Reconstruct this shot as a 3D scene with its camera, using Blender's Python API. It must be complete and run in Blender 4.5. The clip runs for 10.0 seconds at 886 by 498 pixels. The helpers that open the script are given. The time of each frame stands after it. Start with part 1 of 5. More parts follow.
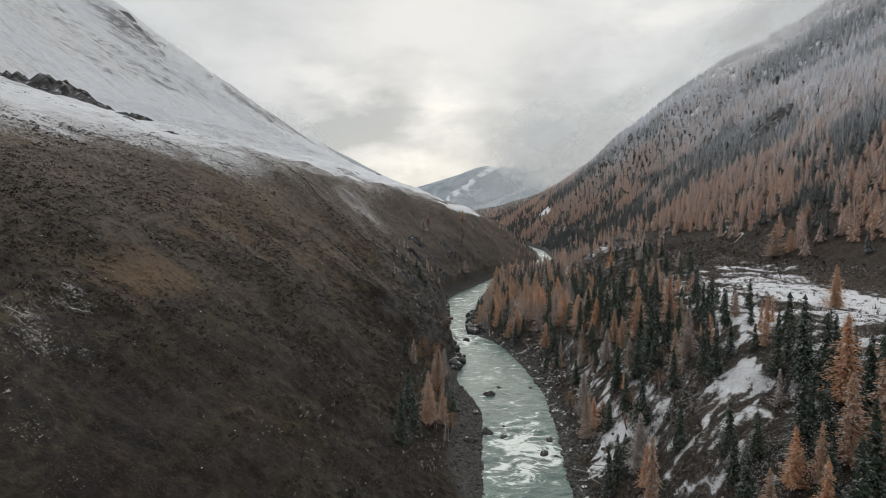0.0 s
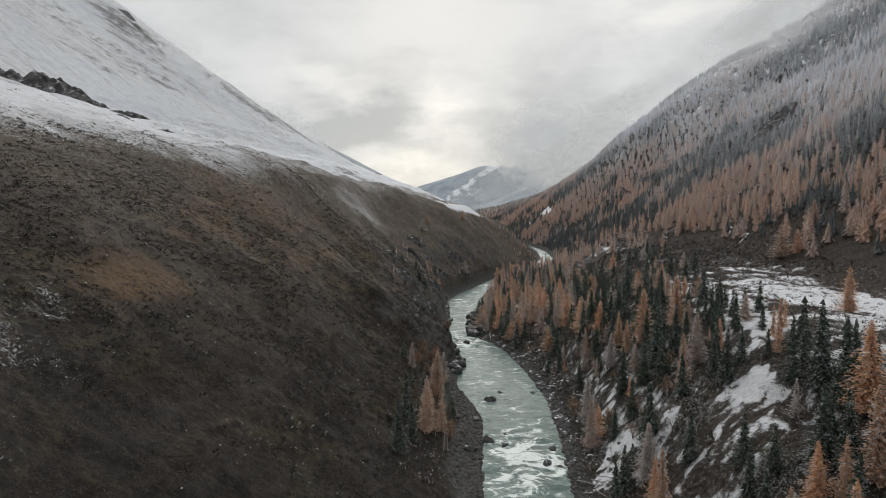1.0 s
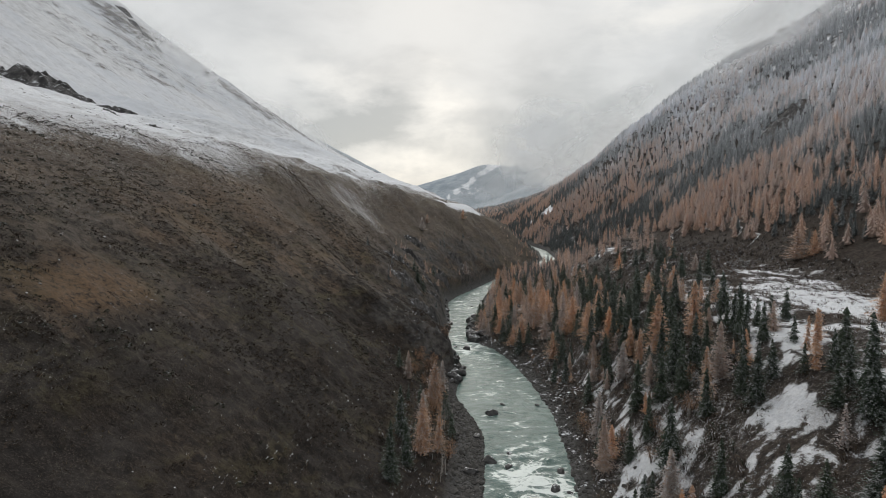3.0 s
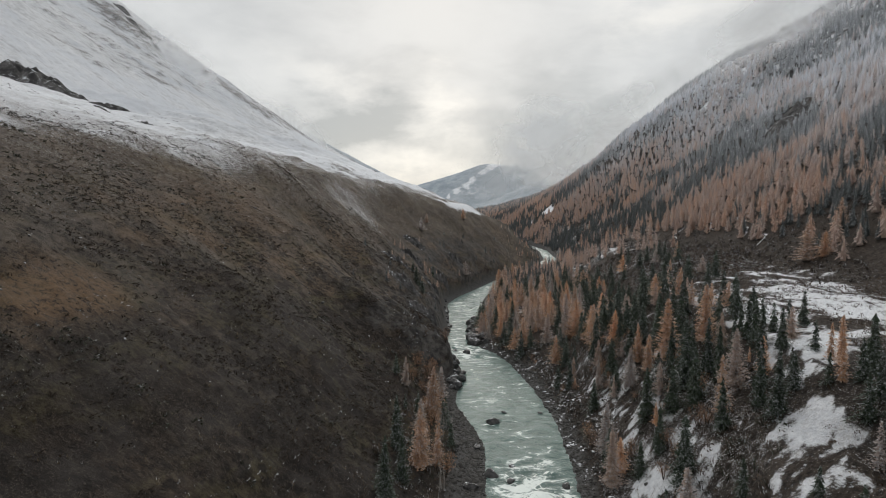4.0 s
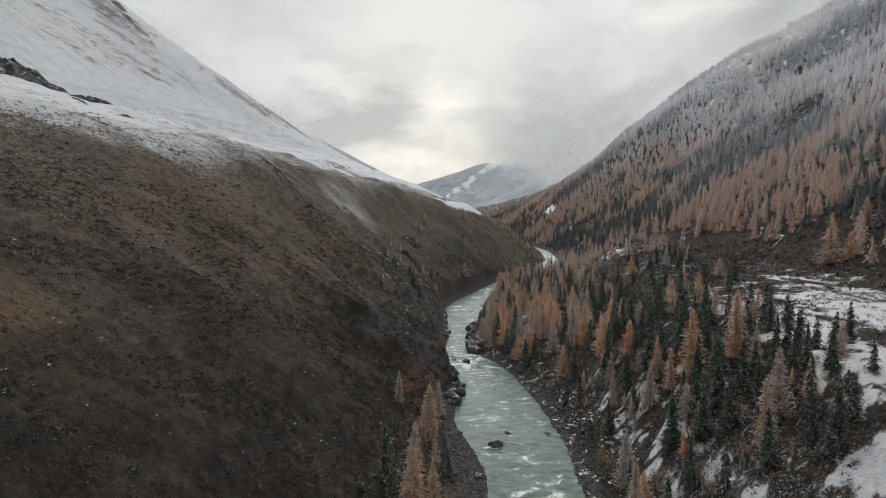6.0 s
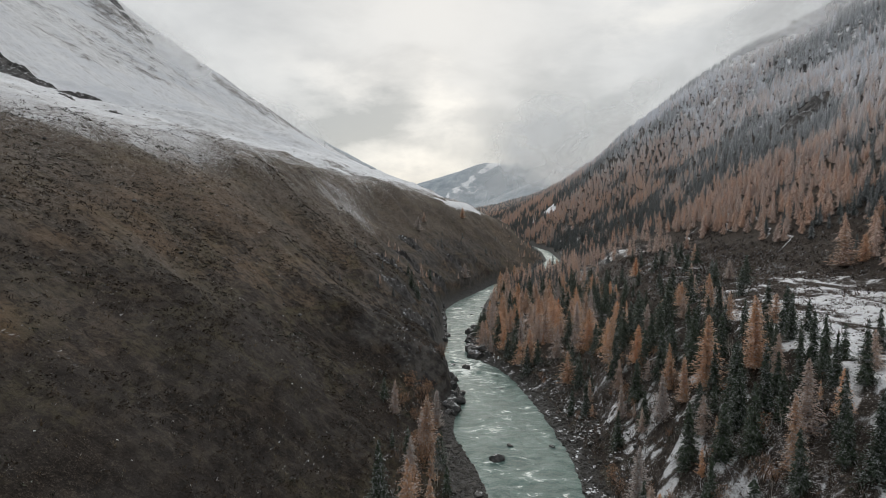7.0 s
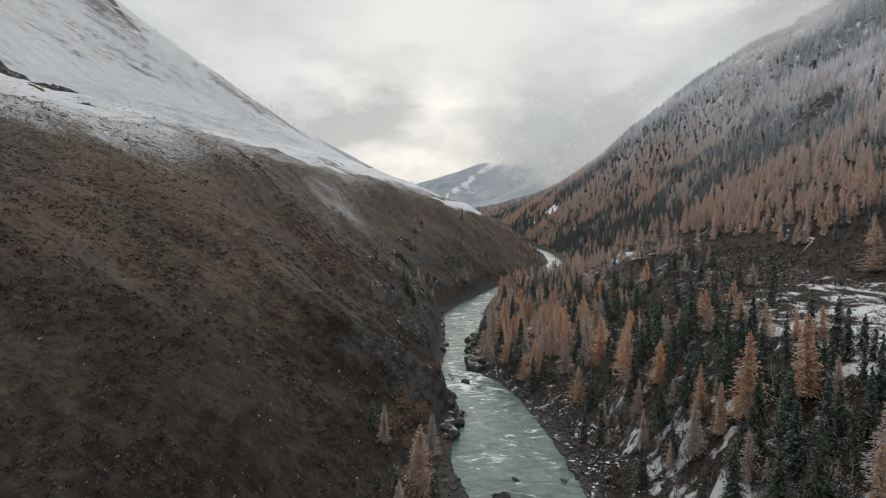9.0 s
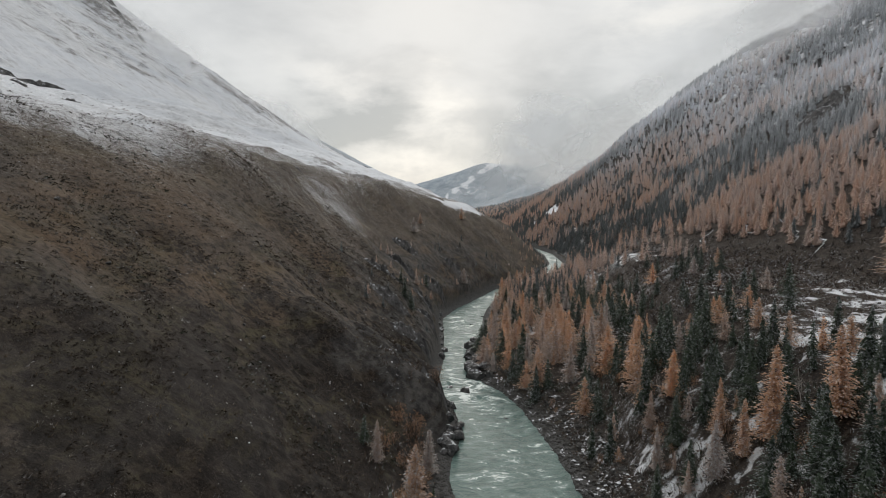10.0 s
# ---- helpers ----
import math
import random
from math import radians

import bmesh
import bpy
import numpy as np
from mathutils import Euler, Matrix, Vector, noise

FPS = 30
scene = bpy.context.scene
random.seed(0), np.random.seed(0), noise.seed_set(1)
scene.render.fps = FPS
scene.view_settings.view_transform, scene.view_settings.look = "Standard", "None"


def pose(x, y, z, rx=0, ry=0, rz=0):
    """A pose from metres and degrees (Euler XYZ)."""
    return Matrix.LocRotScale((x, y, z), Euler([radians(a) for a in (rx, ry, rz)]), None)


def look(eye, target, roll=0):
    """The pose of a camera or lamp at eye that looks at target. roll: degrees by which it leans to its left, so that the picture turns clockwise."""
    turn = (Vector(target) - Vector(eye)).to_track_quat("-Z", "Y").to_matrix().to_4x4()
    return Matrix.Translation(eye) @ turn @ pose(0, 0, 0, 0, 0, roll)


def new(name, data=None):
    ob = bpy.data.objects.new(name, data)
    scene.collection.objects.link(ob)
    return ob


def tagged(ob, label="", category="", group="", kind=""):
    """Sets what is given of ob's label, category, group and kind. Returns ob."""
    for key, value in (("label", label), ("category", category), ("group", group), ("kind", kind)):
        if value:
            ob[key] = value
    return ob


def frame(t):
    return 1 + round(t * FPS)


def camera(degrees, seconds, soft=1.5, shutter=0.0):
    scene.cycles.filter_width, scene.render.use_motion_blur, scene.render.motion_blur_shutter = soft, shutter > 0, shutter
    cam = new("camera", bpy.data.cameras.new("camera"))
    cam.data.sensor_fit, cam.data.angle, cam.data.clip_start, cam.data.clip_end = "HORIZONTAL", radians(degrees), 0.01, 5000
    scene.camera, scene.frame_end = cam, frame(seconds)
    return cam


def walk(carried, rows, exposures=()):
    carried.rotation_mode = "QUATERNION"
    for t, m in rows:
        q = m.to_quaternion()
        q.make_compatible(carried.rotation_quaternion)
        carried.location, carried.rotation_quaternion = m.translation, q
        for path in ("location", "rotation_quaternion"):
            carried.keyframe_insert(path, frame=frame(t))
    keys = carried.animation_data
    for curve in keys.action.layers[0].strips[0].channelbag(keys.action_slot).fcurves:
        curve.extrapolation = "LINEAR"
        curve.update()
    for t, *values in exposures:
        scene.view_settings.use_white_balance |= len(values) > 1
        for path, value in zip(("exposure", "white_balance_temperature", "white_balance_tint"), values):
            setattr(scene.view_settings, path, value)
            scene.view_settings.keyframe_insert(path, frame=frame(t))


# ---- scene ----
cam = camera(73.7, 10.0, soft=0.8)
METRES, EYE, TILT, LEAN, TURN = 100.0, 73.0, -3.44, 0.0, 2.15
ROWS = [
    (0.0, 0.0000, 0.0000, 0.0000, -0.011, -0.010, 0.000),
    (0.5, 0.0016, 0.0326, 0.0032, 0.004, -0.032, -0.008),
    (1.0, 0.0031, 0.0677, 0.0063, 0.016, -0.055, -0.021),
    (1.5, 0.0047, 0.1054, 0.0092, 0.025, -0.078, -0.036),
    (2.0, 0.0063, 0.1454, 0.0121, 0.031, -0.102, -0.055),
    (2.5, 0.0079, 0.1876, 0.0149, 0.035, -0.125, -0.076),
    (4.0, 0.0128, 0.3262, 0.0230, 0.032, -0.188, -0.148),
    (4.5, 0.0145, 0.3760, 0.0257, 0.026, -0.206, -0.174),
    (5.0, 0.0162, 0.4272, 0.0284, 0.019, -0.223, -0.200),
    (5.5, 0.0180, 0.4799, 0.0311, 0.011, -0.237, -0.225),
    (7.0, 0.0238, 0.6448, 0.0397, -0.022, -0.261, -0.294),
    (7.5, 0.0258, 0.7017, 0.0427, -0.036, -0.262, -0.313),
    (8.0, 0.0280, 0.7592, 0.0459, -0.049, -0.258, -0.329),
    (8.5, 0.0302, 0.8174, 0.0492, -0.064, -0.251, -0.341),
    (9.0, 0.0325, 0.8760, 0.0526, -0.078, -0.238, -0.350),
    (9.5, 0.0349, 0.9349, 0.0562, -0.093, -0.221, -0.355),
    (10.0, 0.0375, 0.9939, 0.0600, -0.108, -0.198, -0.355),
]
walk(cam, [(t, pose(0, 0, EYE, TILT, LEAN, TURN) @ pose(METRES * x, METRES * y, METRES * z, 90 + pitch, roll, yaw)) for t, x, y, z, yaw, pitch, roll in ROWS])

# ---- light ----
SUN_AZ, SUN_EL = radians(-3.0), radians(24.0)      # ahead of the walk, behind the cloud
world = bpy.data.worlds.new("overcast_sky")
scene.world = world
world.use_nodes = True


class Tree:
    """A small builder of node trees: n(type, inputs, settings) returns the node's first output."""

    def __init__(self, tree):
        self.tree = tree

    def n(self, kind, ins=None, out=0, **settings):
        node = self.tree.nodes.new(kind)
        if "operation" in settings:
            node.operation = settings["operation"]
        if "use_clamp" in settings:
            node.use_clamp = settings["use_clamp"]
        if "interpolation_type" in settings:
            node.interpolation_type = settings["interpolation_type"]
        if "attribute_name" in settings:
            node.attribute_name = settings["attribute_name"]
        if "sky_type" in settings:
            node.sky_type, node.sun_disc = settings["sky_type"], settings["sun_disc"]
            node.sun_elevation, node.sun_rotation = settings["sun_elevation"], settings["sun_rotation"]
        for key, value in (ins or {}).items():
            if isinstance(value, bpy.types.NodeSocket):
                self.tree.links.new(value, node.inputs[key])
            else:
                node.inputs[key].default_value = value
        return node.outputs[out] if len(node.outputs) else None

    def math(self, op, a, b=0.0, c=None, clamp=False):
        ins = {0: a, 1: b}
        if c is not None:
            ins[2] = c
        return self.n("ShaderNodeMath", ins, operation=op, use_clamp=clamp)

    def span(self, value, a, b, lo=0.0, hi=1.0):
        return self.n("ShaderNodeMapRange", {0: value, 1: a, 2: b, 3: lo, 4: hi}, interpolation_type="SMOOTHSTEP")

    def mix(self, f, a, b):
        node = self.tree.nodes.new("ShaderNodeMix")
        node.data_type = "RGBA"
        for i, value in ((0, f), (6, a), (7, b)):
            if isinstance(value, bpy.types.NodeSocket):
                self.tree.links.new(value, node.inputs[i])
            else:
                node.inputs[i].default_value = value if i == 0 else (*value, 1)
        return node.outputs[2]

    def noise(self, vec, scale, detail=4.0, rough=0.55, distort=0.0):
        return self.n("ShaderNodeTexNoise", {"Vector": vec, "Scale": scale, "Detail": detail, "Roughness": rough, "Distortion": distort})

    def attr(self, name):
        return self.n("ShaderNodeAttribute", out=2, attribute_name=name)

    def scaled(self, vec, s, rot=(0, 0, 0), loc=(0, 0, 0)):
        return self.n("ShaderNodeMapping", {0: vec, 1: loc, 2: rot, 3: s})


def build_sky():
    tree = world.node_tree
    tree.nodes.clear()
    T = Tree(tree)
    way = T.n("ShaderNodeTexCoord", out=0)
    sky = T.n("ShaderNodeTexSky", sky_type="NISHITA", sun_disc=False, sun_elevation=SUN_EL, sun_rotation=SUN_AZ)
    blue = T.n("ShaderNodeVectorMath", {0: sky, "Scale": 0.10}, operation="SCALE")
    xyz = tree.nodes.new("ShaderNodeSeparateXYZ")
    tree.links.new(way, xyz.inputs[0])
    # cloud layer: the direction is flattened on to a high ceiling so that clouds draw together to the horizon
    flat = T.scaled(way, (1.0, 1.0, 2.2))
    big = T.noise(flat, 2.3, 4.0, 0.5, 0.15)
    fine = T.noise(flat, 6.5, 6.0, 0.55, 0.25)
    body = T.math("ADD", T.math("MULTIPLY", big, 0.62), T.math("MULTIPLY", fine, 0.38))
    shade = T.span(body, 0.36, 0.62)

    # the edges of thick and thin cloud are ragged at two scales
    def push(scale, size):
        puff = T.n("ShaderNodeTexNoise", {"Vector": flat, "Scale": scale, "Detail": 7.0, "Roughness": 0.58}, out=1)
        return T.n("ShaderNodeVectorMath", {0: T.n("ShaderNodeVectorMath", {0: puff, 1: (0.5, 0.5, 0.5)}, operation="SUBTRACT"), "Scale": size}, operation="SCALE")

    torn = T.n("ShaderNodeVectorMath", {0: T.n("ShaderNodeVectorMath", {0: way, 1: push(4.5, 0.20)}, operation="ADD"), 1: push(15.0, 0.07)}, operation="ADD")
    bent = tree.nodes.new("ShaderNodeSeparateXYZ")
    tree.links.new(torn, bent.inputs[0])

    def glow(az, el, wide_x, wide_z):
        a, e = radians(az), radians(el)
        dx = T.math("DIVIDE", T.math("SUBTRACT", bent.outputs[0], math.sin(a) * math.cos(e)), wide_x)
        dz = T.math("DIVIDE", T.math("SUBTRACT", bent.outputs[2], math.sin(e)), wide_z)
        r = T.math("ADD", T.math("MULTIPLY", dx, dx), T.math("MULTIPLY", dz, dz))
        ahead = T.span(xyz.outputs[1], 0.0, 0.4)
        return T.math("MULTIPLY", T.math("EXPONENT", T.math("MULTIPLY", r, -1.0)), ahead)

    thin = T.math("ADD", glow(-1.5, 9.2, 0.060, 0.048), T.math("MULTIPLY", glow(-5.0, 4.6, 0.085, 0.030), 0.9))
    thin = T.math("ADD", thin, T.math("MULTIPLY", glow(18.5, 17.5, 0.09, 0.035), 0.75))
    thin = T.math("ADD", thin, T.math("MULTIPLY", glow(-12.0, 12.5, 0.075, 0.022), 0.5))
    thin = T.math("MULTIPLY", thin, T.span(fine, 0.34, 0.6, 0.35, 1.1))
    thick = T.math("ADD", T.math("MULTIPLY", glow(-9.5, 8.6, 0.085, 0.040), 1.5), T.math("ADD", T.math("MULTIPLY", glow(9.0, 7.6, 0.12, 0.06), 1.1), T.math("MULTIPLY", glow(-14.0, 7.0, 0.08, 0.035), 1.1)))
    thick = T.math("MULTIPLY", thick, T.span(fine, 0.62, 0.36, 0.5, 1.0))
    light = T.mix(shade, (0.54, 0.555, 0.56), (0.73, 0.74, 0.735))
    light = T.mix(T.math("MULTIPLY", thick, 0.95, clamp=True), light, (0.44, 0.465, 0.475))
    light = T.mix(T.math("MULTIPLY", thin, 0.95, clamp=True), light, (0.93, 0.91, 0.86))
    light = T.n("ShaderNodeVectorMath", {0: light, "Scale": T.span(xyz.outputs[2], 0.38, 0.95, 1.0, 1.75)}, operation="SCALE")
    cover = T.mix(0.93, blue, light)
    # below the horizon: dim ground light
    cover = T.mix(T.span(xyz.outputs[2], -0.12, -0.02), (0.06, 0.055, 0.05), cover)
    bg = T.n("ShaderNodeBackground", {0: cover, 1: 1.0})
    T.n("ShaderNodeOutputWorld", {0: bg})


build_sky()
sun = new("sun", bpy.data.lights.new("sun", "SUN"))
sun.data.energy, sun.data.angle, sun.data.color = 1.3, radians(40), (1.0, 0.95, 0.88)
sun.matrix_world = look((0, 0, 900), (-math.sin(SUN_AZ) * math.cos(SUN_EL), -math.cos(SUN_AZ) * math.cos(SUN_EL), 900 - math.sin(SUN_EL)))
scene.view_settings.exposure = 0.0


# ---- materials ----
def material(name, rough=0.9, spec=0.3):
    m = bpy.data.materials.new(name)
    m.use_nodes = True
    tree = m.node_tree
    tree.nodes.clear()
    T = Tree(tree)
    out = tree.nodes.new("ShaderNodeOutputMaterial")
    bsdf = tree.nodes.new("ShaderNodeBsdfPrincipled")
    bsdf.inputs["Roughness"].default_value = rough
    bsdf.inputs["Specular IOR Level"].default_value = spec
    tree.links.new(bsdf.outputs[0], out.inputs[0])
    return m, T, bsdf


def put(T, bsdf, key, value):
    if isinstance(value, bpy.types.NodeSocket):
        T.tree.links.new(value, bsdf.inputs[key])
    else:
        bsdf.inputs[key].default_value = value


def bump(T, height, strength, distance):
    return T.n("ShaderNodeBump", {"Height": height, "Strength": strength, "Distance": distance})


def position(T):
    return T.n("ShaderNodeNewGeometry", out=0)


def up_facing(T):
    sep = T.tree.nodes.new("ShaderNodeSeparateXYZ")
    T.tree.links.new(T.n("ShaderNodeNewGeometry", out=1), sep.inputs[0])
    return sep.outputs[2]


def ground_material():
    m, T, b = material("heath_snow_and_scree", 0.95, 0.12)
    p = position(T)
    snow, gravel, wood, rock = T.attr("snow"), T.attr("gravel"), T.attr("wood"), T.attr("rock")
    # heath: dark shrub mats, ochre grass and grey-green lichen
    run = T.scaled(p, (0.55, 0.42, 1.25), (0, 0, 0.1))
    wide = T.noise(p, 0.022, 8.0, 0.62, 0.4)
    n_mid = T.noise(run, 0.16, 8.0, 0.72, 0.7)
    n_fine = T.noise(p, 0.8, 6.0, 0.72, 0.4)
    n_grit = T.noise(p, 3.0, 5.0, 0.75)
    clump = T.n("ShaderNodeTexVoronoi", {"Vector": T.n("ShaderNodeVectorMath", {0: p, 1: T.n("ShaderNodeVectorMath", {0: T.n("ShaderNodeTexNoise", {"Vector": p, "Scale": 0.9, "Detail": 3.0}, out=1), "Scale": 1.6}, operation="SCALE")}, operation="ADD"), "Scale": 0.62, "Randomness": 1.0})
    # shrub mats in patches; low on the slope it also paints in shade
    mat = T.attr("mat")
    heath = T.mix(T.span(T.math("SUBTRACT", n_mid, T.math("MULTIPLY", T.math("SUBTRACT", mat, 0.5), 0.20)), 0.40, 0.60), (0.020, 0.016, 0.014), (0.118, 0.096, 0.079))
    heath = T.mix(T.math("MULTIPLY", T.math("MULTIPLY", T.span(wide, 0.50, 0.62), T.span(T.attr("mat"), 1.6, 0.9)), T.span(n_fine, 0.38, 0.58)), heath, (0.165, 0.122, 0.088))
    heath = T.mix(T.math("MULTIPLY", T.span(wide, 0.47, 0.38), 0.55), heath, (0.050, 0.046, 0.042))
    heath = T.mix(T.math("MULTIPLY", T.span(n_grit, 0.50, 0.62), 0.6), heath, (0.185, 0.160, 0.136))
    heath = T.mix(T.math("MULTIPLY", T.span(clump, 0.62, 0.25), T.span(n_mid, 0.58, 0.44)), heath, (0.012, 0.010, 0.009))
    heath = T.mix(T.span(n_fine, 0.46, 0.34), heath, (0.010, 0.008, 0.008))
    lump = T.noise(run, 0.075, 7.0, 0.68, 0.5)
    heath = T.mix(T.math("MULTIPLY", T.span(lump, 0.50, 0.60), T.span(n_fine, 0.36, 0.56, 0.2, 0.75)), heath, (0.098, 0.086, 0.056))
    # clumps of dark dwarf shrub two to four metres across, with paler soil between them
    swirl = T.n("ShaderNodeVectorMath", {0: T.n("ShaderNodeTexNoise", {"Vector": p, "Scale": 0.45, "Detail": 4.0}, out=1), "Scale": 3.2}, operation="SCALE")
    stand = T.n("ShaderNodeTexVoronoi", {"Vector": T.n("ShaderNodeVectorMath", {0: p, 1: swirl}, operation="ADD"), "Scale": 0.30, "Randomness": 1.0})
    where = T.span(T.noise(p, 0.035, 5.0, 0.6), 0.42, 0.56)
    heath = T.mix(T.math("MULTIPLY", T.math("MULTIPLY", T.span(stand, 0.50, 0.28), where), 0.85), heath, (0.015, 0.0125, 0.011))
    heath = T.mix(T.math("MULTIPLY", T.math("MULTIPLY", T.span(stand, 0.48, 0.80), where), 0.35), heath, (0.140, 0.116, 0.092))
    # combed down the fall line
    comb = T.noise(T.scaled(p, (0.45, 1.0, 0.45), (0, 0, 0.12)), 0.26, 7.0, 0.70, 1.2)
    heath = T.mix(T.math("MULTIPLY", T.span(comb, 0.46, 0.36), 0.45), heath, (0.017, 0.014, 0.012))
    heath = T.mix(T.math("MULTIPLY", T.span(comb, 0.54, 0.66), 0.28), heath, (0.155, 0.130, 0.104))
    # the lower slope darkened in its colour, in place of valley shade
    heath = T.mix(T.math("MULTIPLY", T.attr("low_shade"), T.span(n_fine, 0.30, 0.62, 0.80, 0.35)), heath, (0.020, 0.016, 0.0145))
    heath = T.mix(T.math("MULTIPLY", T.attr("dry"), T.span(n_fine, 0.36, 0.60, 0.12, 0.62)), heath, (0.190, 0.166, 0.145))
    rust = T.attr("rust")
    heath = T.mix(T.math("MULTIPLY", rust, T.span(n_fine, 0.34, 0.56)), heath, (0.178, 0.125, 0.086))
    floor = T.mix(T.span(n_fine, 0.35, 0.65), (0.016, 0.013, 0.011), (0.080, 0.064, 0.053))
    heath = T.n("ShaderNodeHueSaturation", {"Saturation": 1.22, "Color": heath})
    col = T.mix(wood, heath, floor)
    stone = T.mix(T.span(T.noise(p, 0.25, 8.0, 0.68), 0.35, 0.65), (0.028, 0.027, 0.028), (0.115, 0.108, 0.102))
    col = T.mix(T.math("MULTIPLY", rock, T.span(T.noise(run, 0.09, 7.0, 0.65), 0.36, 0.56)), col, stone)
    pebble = T.n("ShaderNodeTexVoronoi", {"Vector": p, "Scale": 1.3}, out=1)
    hsv = T.n("ShaderNodeHueSaturation", {"Saturation": 0.0, "Value": 0.17, "Color": pebble})
    col = T.mix(gravel, col, T.mix(0.55, hsv, (0.050, 0.047, 0.044)))
    # bare frosted woods far up the valley, distance haze painted in as pale blue
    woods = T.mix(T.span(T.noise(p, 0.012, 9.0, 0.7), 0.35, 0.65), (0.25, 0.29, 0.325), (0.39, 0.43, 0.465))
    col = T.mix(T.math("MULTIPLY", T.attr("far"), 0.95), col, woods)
    # snow: a broken cover, a fine dusting between the tussocks, and thin snow over scree high up
    broken = T.noise(T.scaled(p, (0.7, 0.7, 1.0)), 0.05, 12.0, 0.70, 0.3)
    edge = T.math("ADD", T.math("MULTIPLY", broken, 0.55), T.math("ADD", T.math("MULTIPLY", n_fine, 0.27), T.math("MULTIPLY", n_grit, 0.18)))
    lying = T.span(T.math("SUBTRACT", T.math("MULTIPLY", snow, 0.52), T.math("SUBTRACT", edge, 0.25)), -0.03, 0.045)
    speck = T.math("ADD", T.math("MULTIPLY", n_fine, 0.28), T.math("MULTIPLY", n_grit, 0.72))
    dusting = T.span(T.math("SUBTRACT", speck, T.span(T.attr("dust"), 0.0, 1.0, 0.68, 0.42)), 0.0, 0.06)
    lying = T.math("MAXIMUM", lying, T.math("MULTIPLY", dusting, 0.85))
    # flecks of snow caught on small ledges that follow the contour
    ledges = T.span(T.noise(T.scaled(p, (1.0, 0.30, 1.5)), 1.1, 5.0, 0.7), 0.63, 0.68)
    lying = T.math("MAXIMUM", lying, T.math("MULTIPLY", ledges, T.span(T.noise(p, 0.045, 5.0, 0.65), 0.54, 0.62, 0.0, 0.65)))
    white = T.mix(T.span(n_fine, 0.3, 0.7), (0.62, 0.635, 0.67), (0.82, 0.83, 0.85))
    high = T.attr("high")
    fall = T.noise(T.scaled(p, (0.30, 1.0, 0.30), (0, 0, -0.12)), 0.020, 9.0, 0.75, 0.6)
    rib = T.noise(T.scaled(p, (0.14, 1.0, 0.14), (0, 0, 0.25)), 0.035, 7.0, 0.68, 0.5)
    fleck = T.noise(p, 0.085, 10.0, 0.82)
    broad = T.noise(p, 0.006, 5.0, 0.6, 0.5)
    bare = T.math("ADD", T.math("ADD", T.math("MULTIPLY", fall, 0.16), T.math("MULTIPLY", rib, 0.10)), T.math("ADD", T.math("MULTIPLY", fleck, 0.56), T.math("MULTIPLY", broad, 0.33)))
    white = T.mix(T.math("MULTIPLY", high, 0.85), white, T.mix(T.span(broad, 0.4, 0.6), (0.47, 0.49, 0.53), (0.58, 0.585, 0.60)))
    white = T.mix(T.math("MULTIPLY", T.math("MULTIPLY", T.span(bare, 0.555, 0.68), T.span(high, 0.0, 0.5)), 0.50), white, (0.25, 0.255, 0.275))
    tuft = T.span(T.math("ADD", T.math("MULTIPLY", fleck, 0.5), T.math("MULTIPLY", n_grit, 0.5)), 0.50, 0.60)
    white = T.mix(T.math("MULTIPLY", tuft, T.span(high, 0.0, 1.0, 0.45, 0.22)), white, (0.30, 0.27, 0.25))
    col = T.mix(lying, col, white)
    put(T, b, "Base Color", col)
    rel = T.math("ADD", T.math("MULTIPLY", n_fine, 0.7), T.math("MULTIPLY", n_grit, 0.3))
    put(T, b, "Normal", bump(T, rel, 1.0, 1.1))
    return m


def water_material():
    m, T, b = material("glacial_river_water", 0.3, 0.18)
    p = position(T)
    foam_share = T.attr("foam")
    flow = T.scaled(p, (0.62, 1.0, 1.0))
    n1 = T.noise(flow, 0.15, 4.0, 0.55, 1.5)
    n2 = T.noise(flow, 0.85, 6.0, 0.65, 1.0)
    curl = T.math("ABSOLUTE", T.math("SUBTRACT", T.noise(flow, 0.20, 5.0, 0.6, 1.4), 0.5))
    lace = T.span(curl, 0.075, 0.0)
    edge = T.math("ADD", T.math("MULTIPLY", T.math("SUBTRACT", n1, 0.5), 1.3), T.math("ADD", T.math("MULTIPLY", T.math("SUBTRACT", n2, 0.5), 0.30), T.math("MULTIPLY_ADD", lace, 0.15, 0.42)))
    foam = T.span(T.math("SUBTRACT", edge, T.math("SUBTRACT", 0.845, T.math("MULTIPLY", foam_share, 0.44))), -0.02, 0.17)
    deep = T.mix(T.span(n1, 0.35, 0.65), (0.050, 0.094, 0.084), (0.122, 0.186, 0.168))
    col = T.mix(T.math("MULTIPLY", foam, 0.9), deep, (0.82, 0.86, 0.83))
    put(T, b, "Base Color", col)
    put(T, b, "Roughness", T.span(foam, 0.0, 1.0, 0.32, 0.85))
    put(T, b, "Normal", bump(T, T.math("ADD", n2, T.math("MULTIPLY", n1, 1.2)), 0.6, 0.8))
    return m


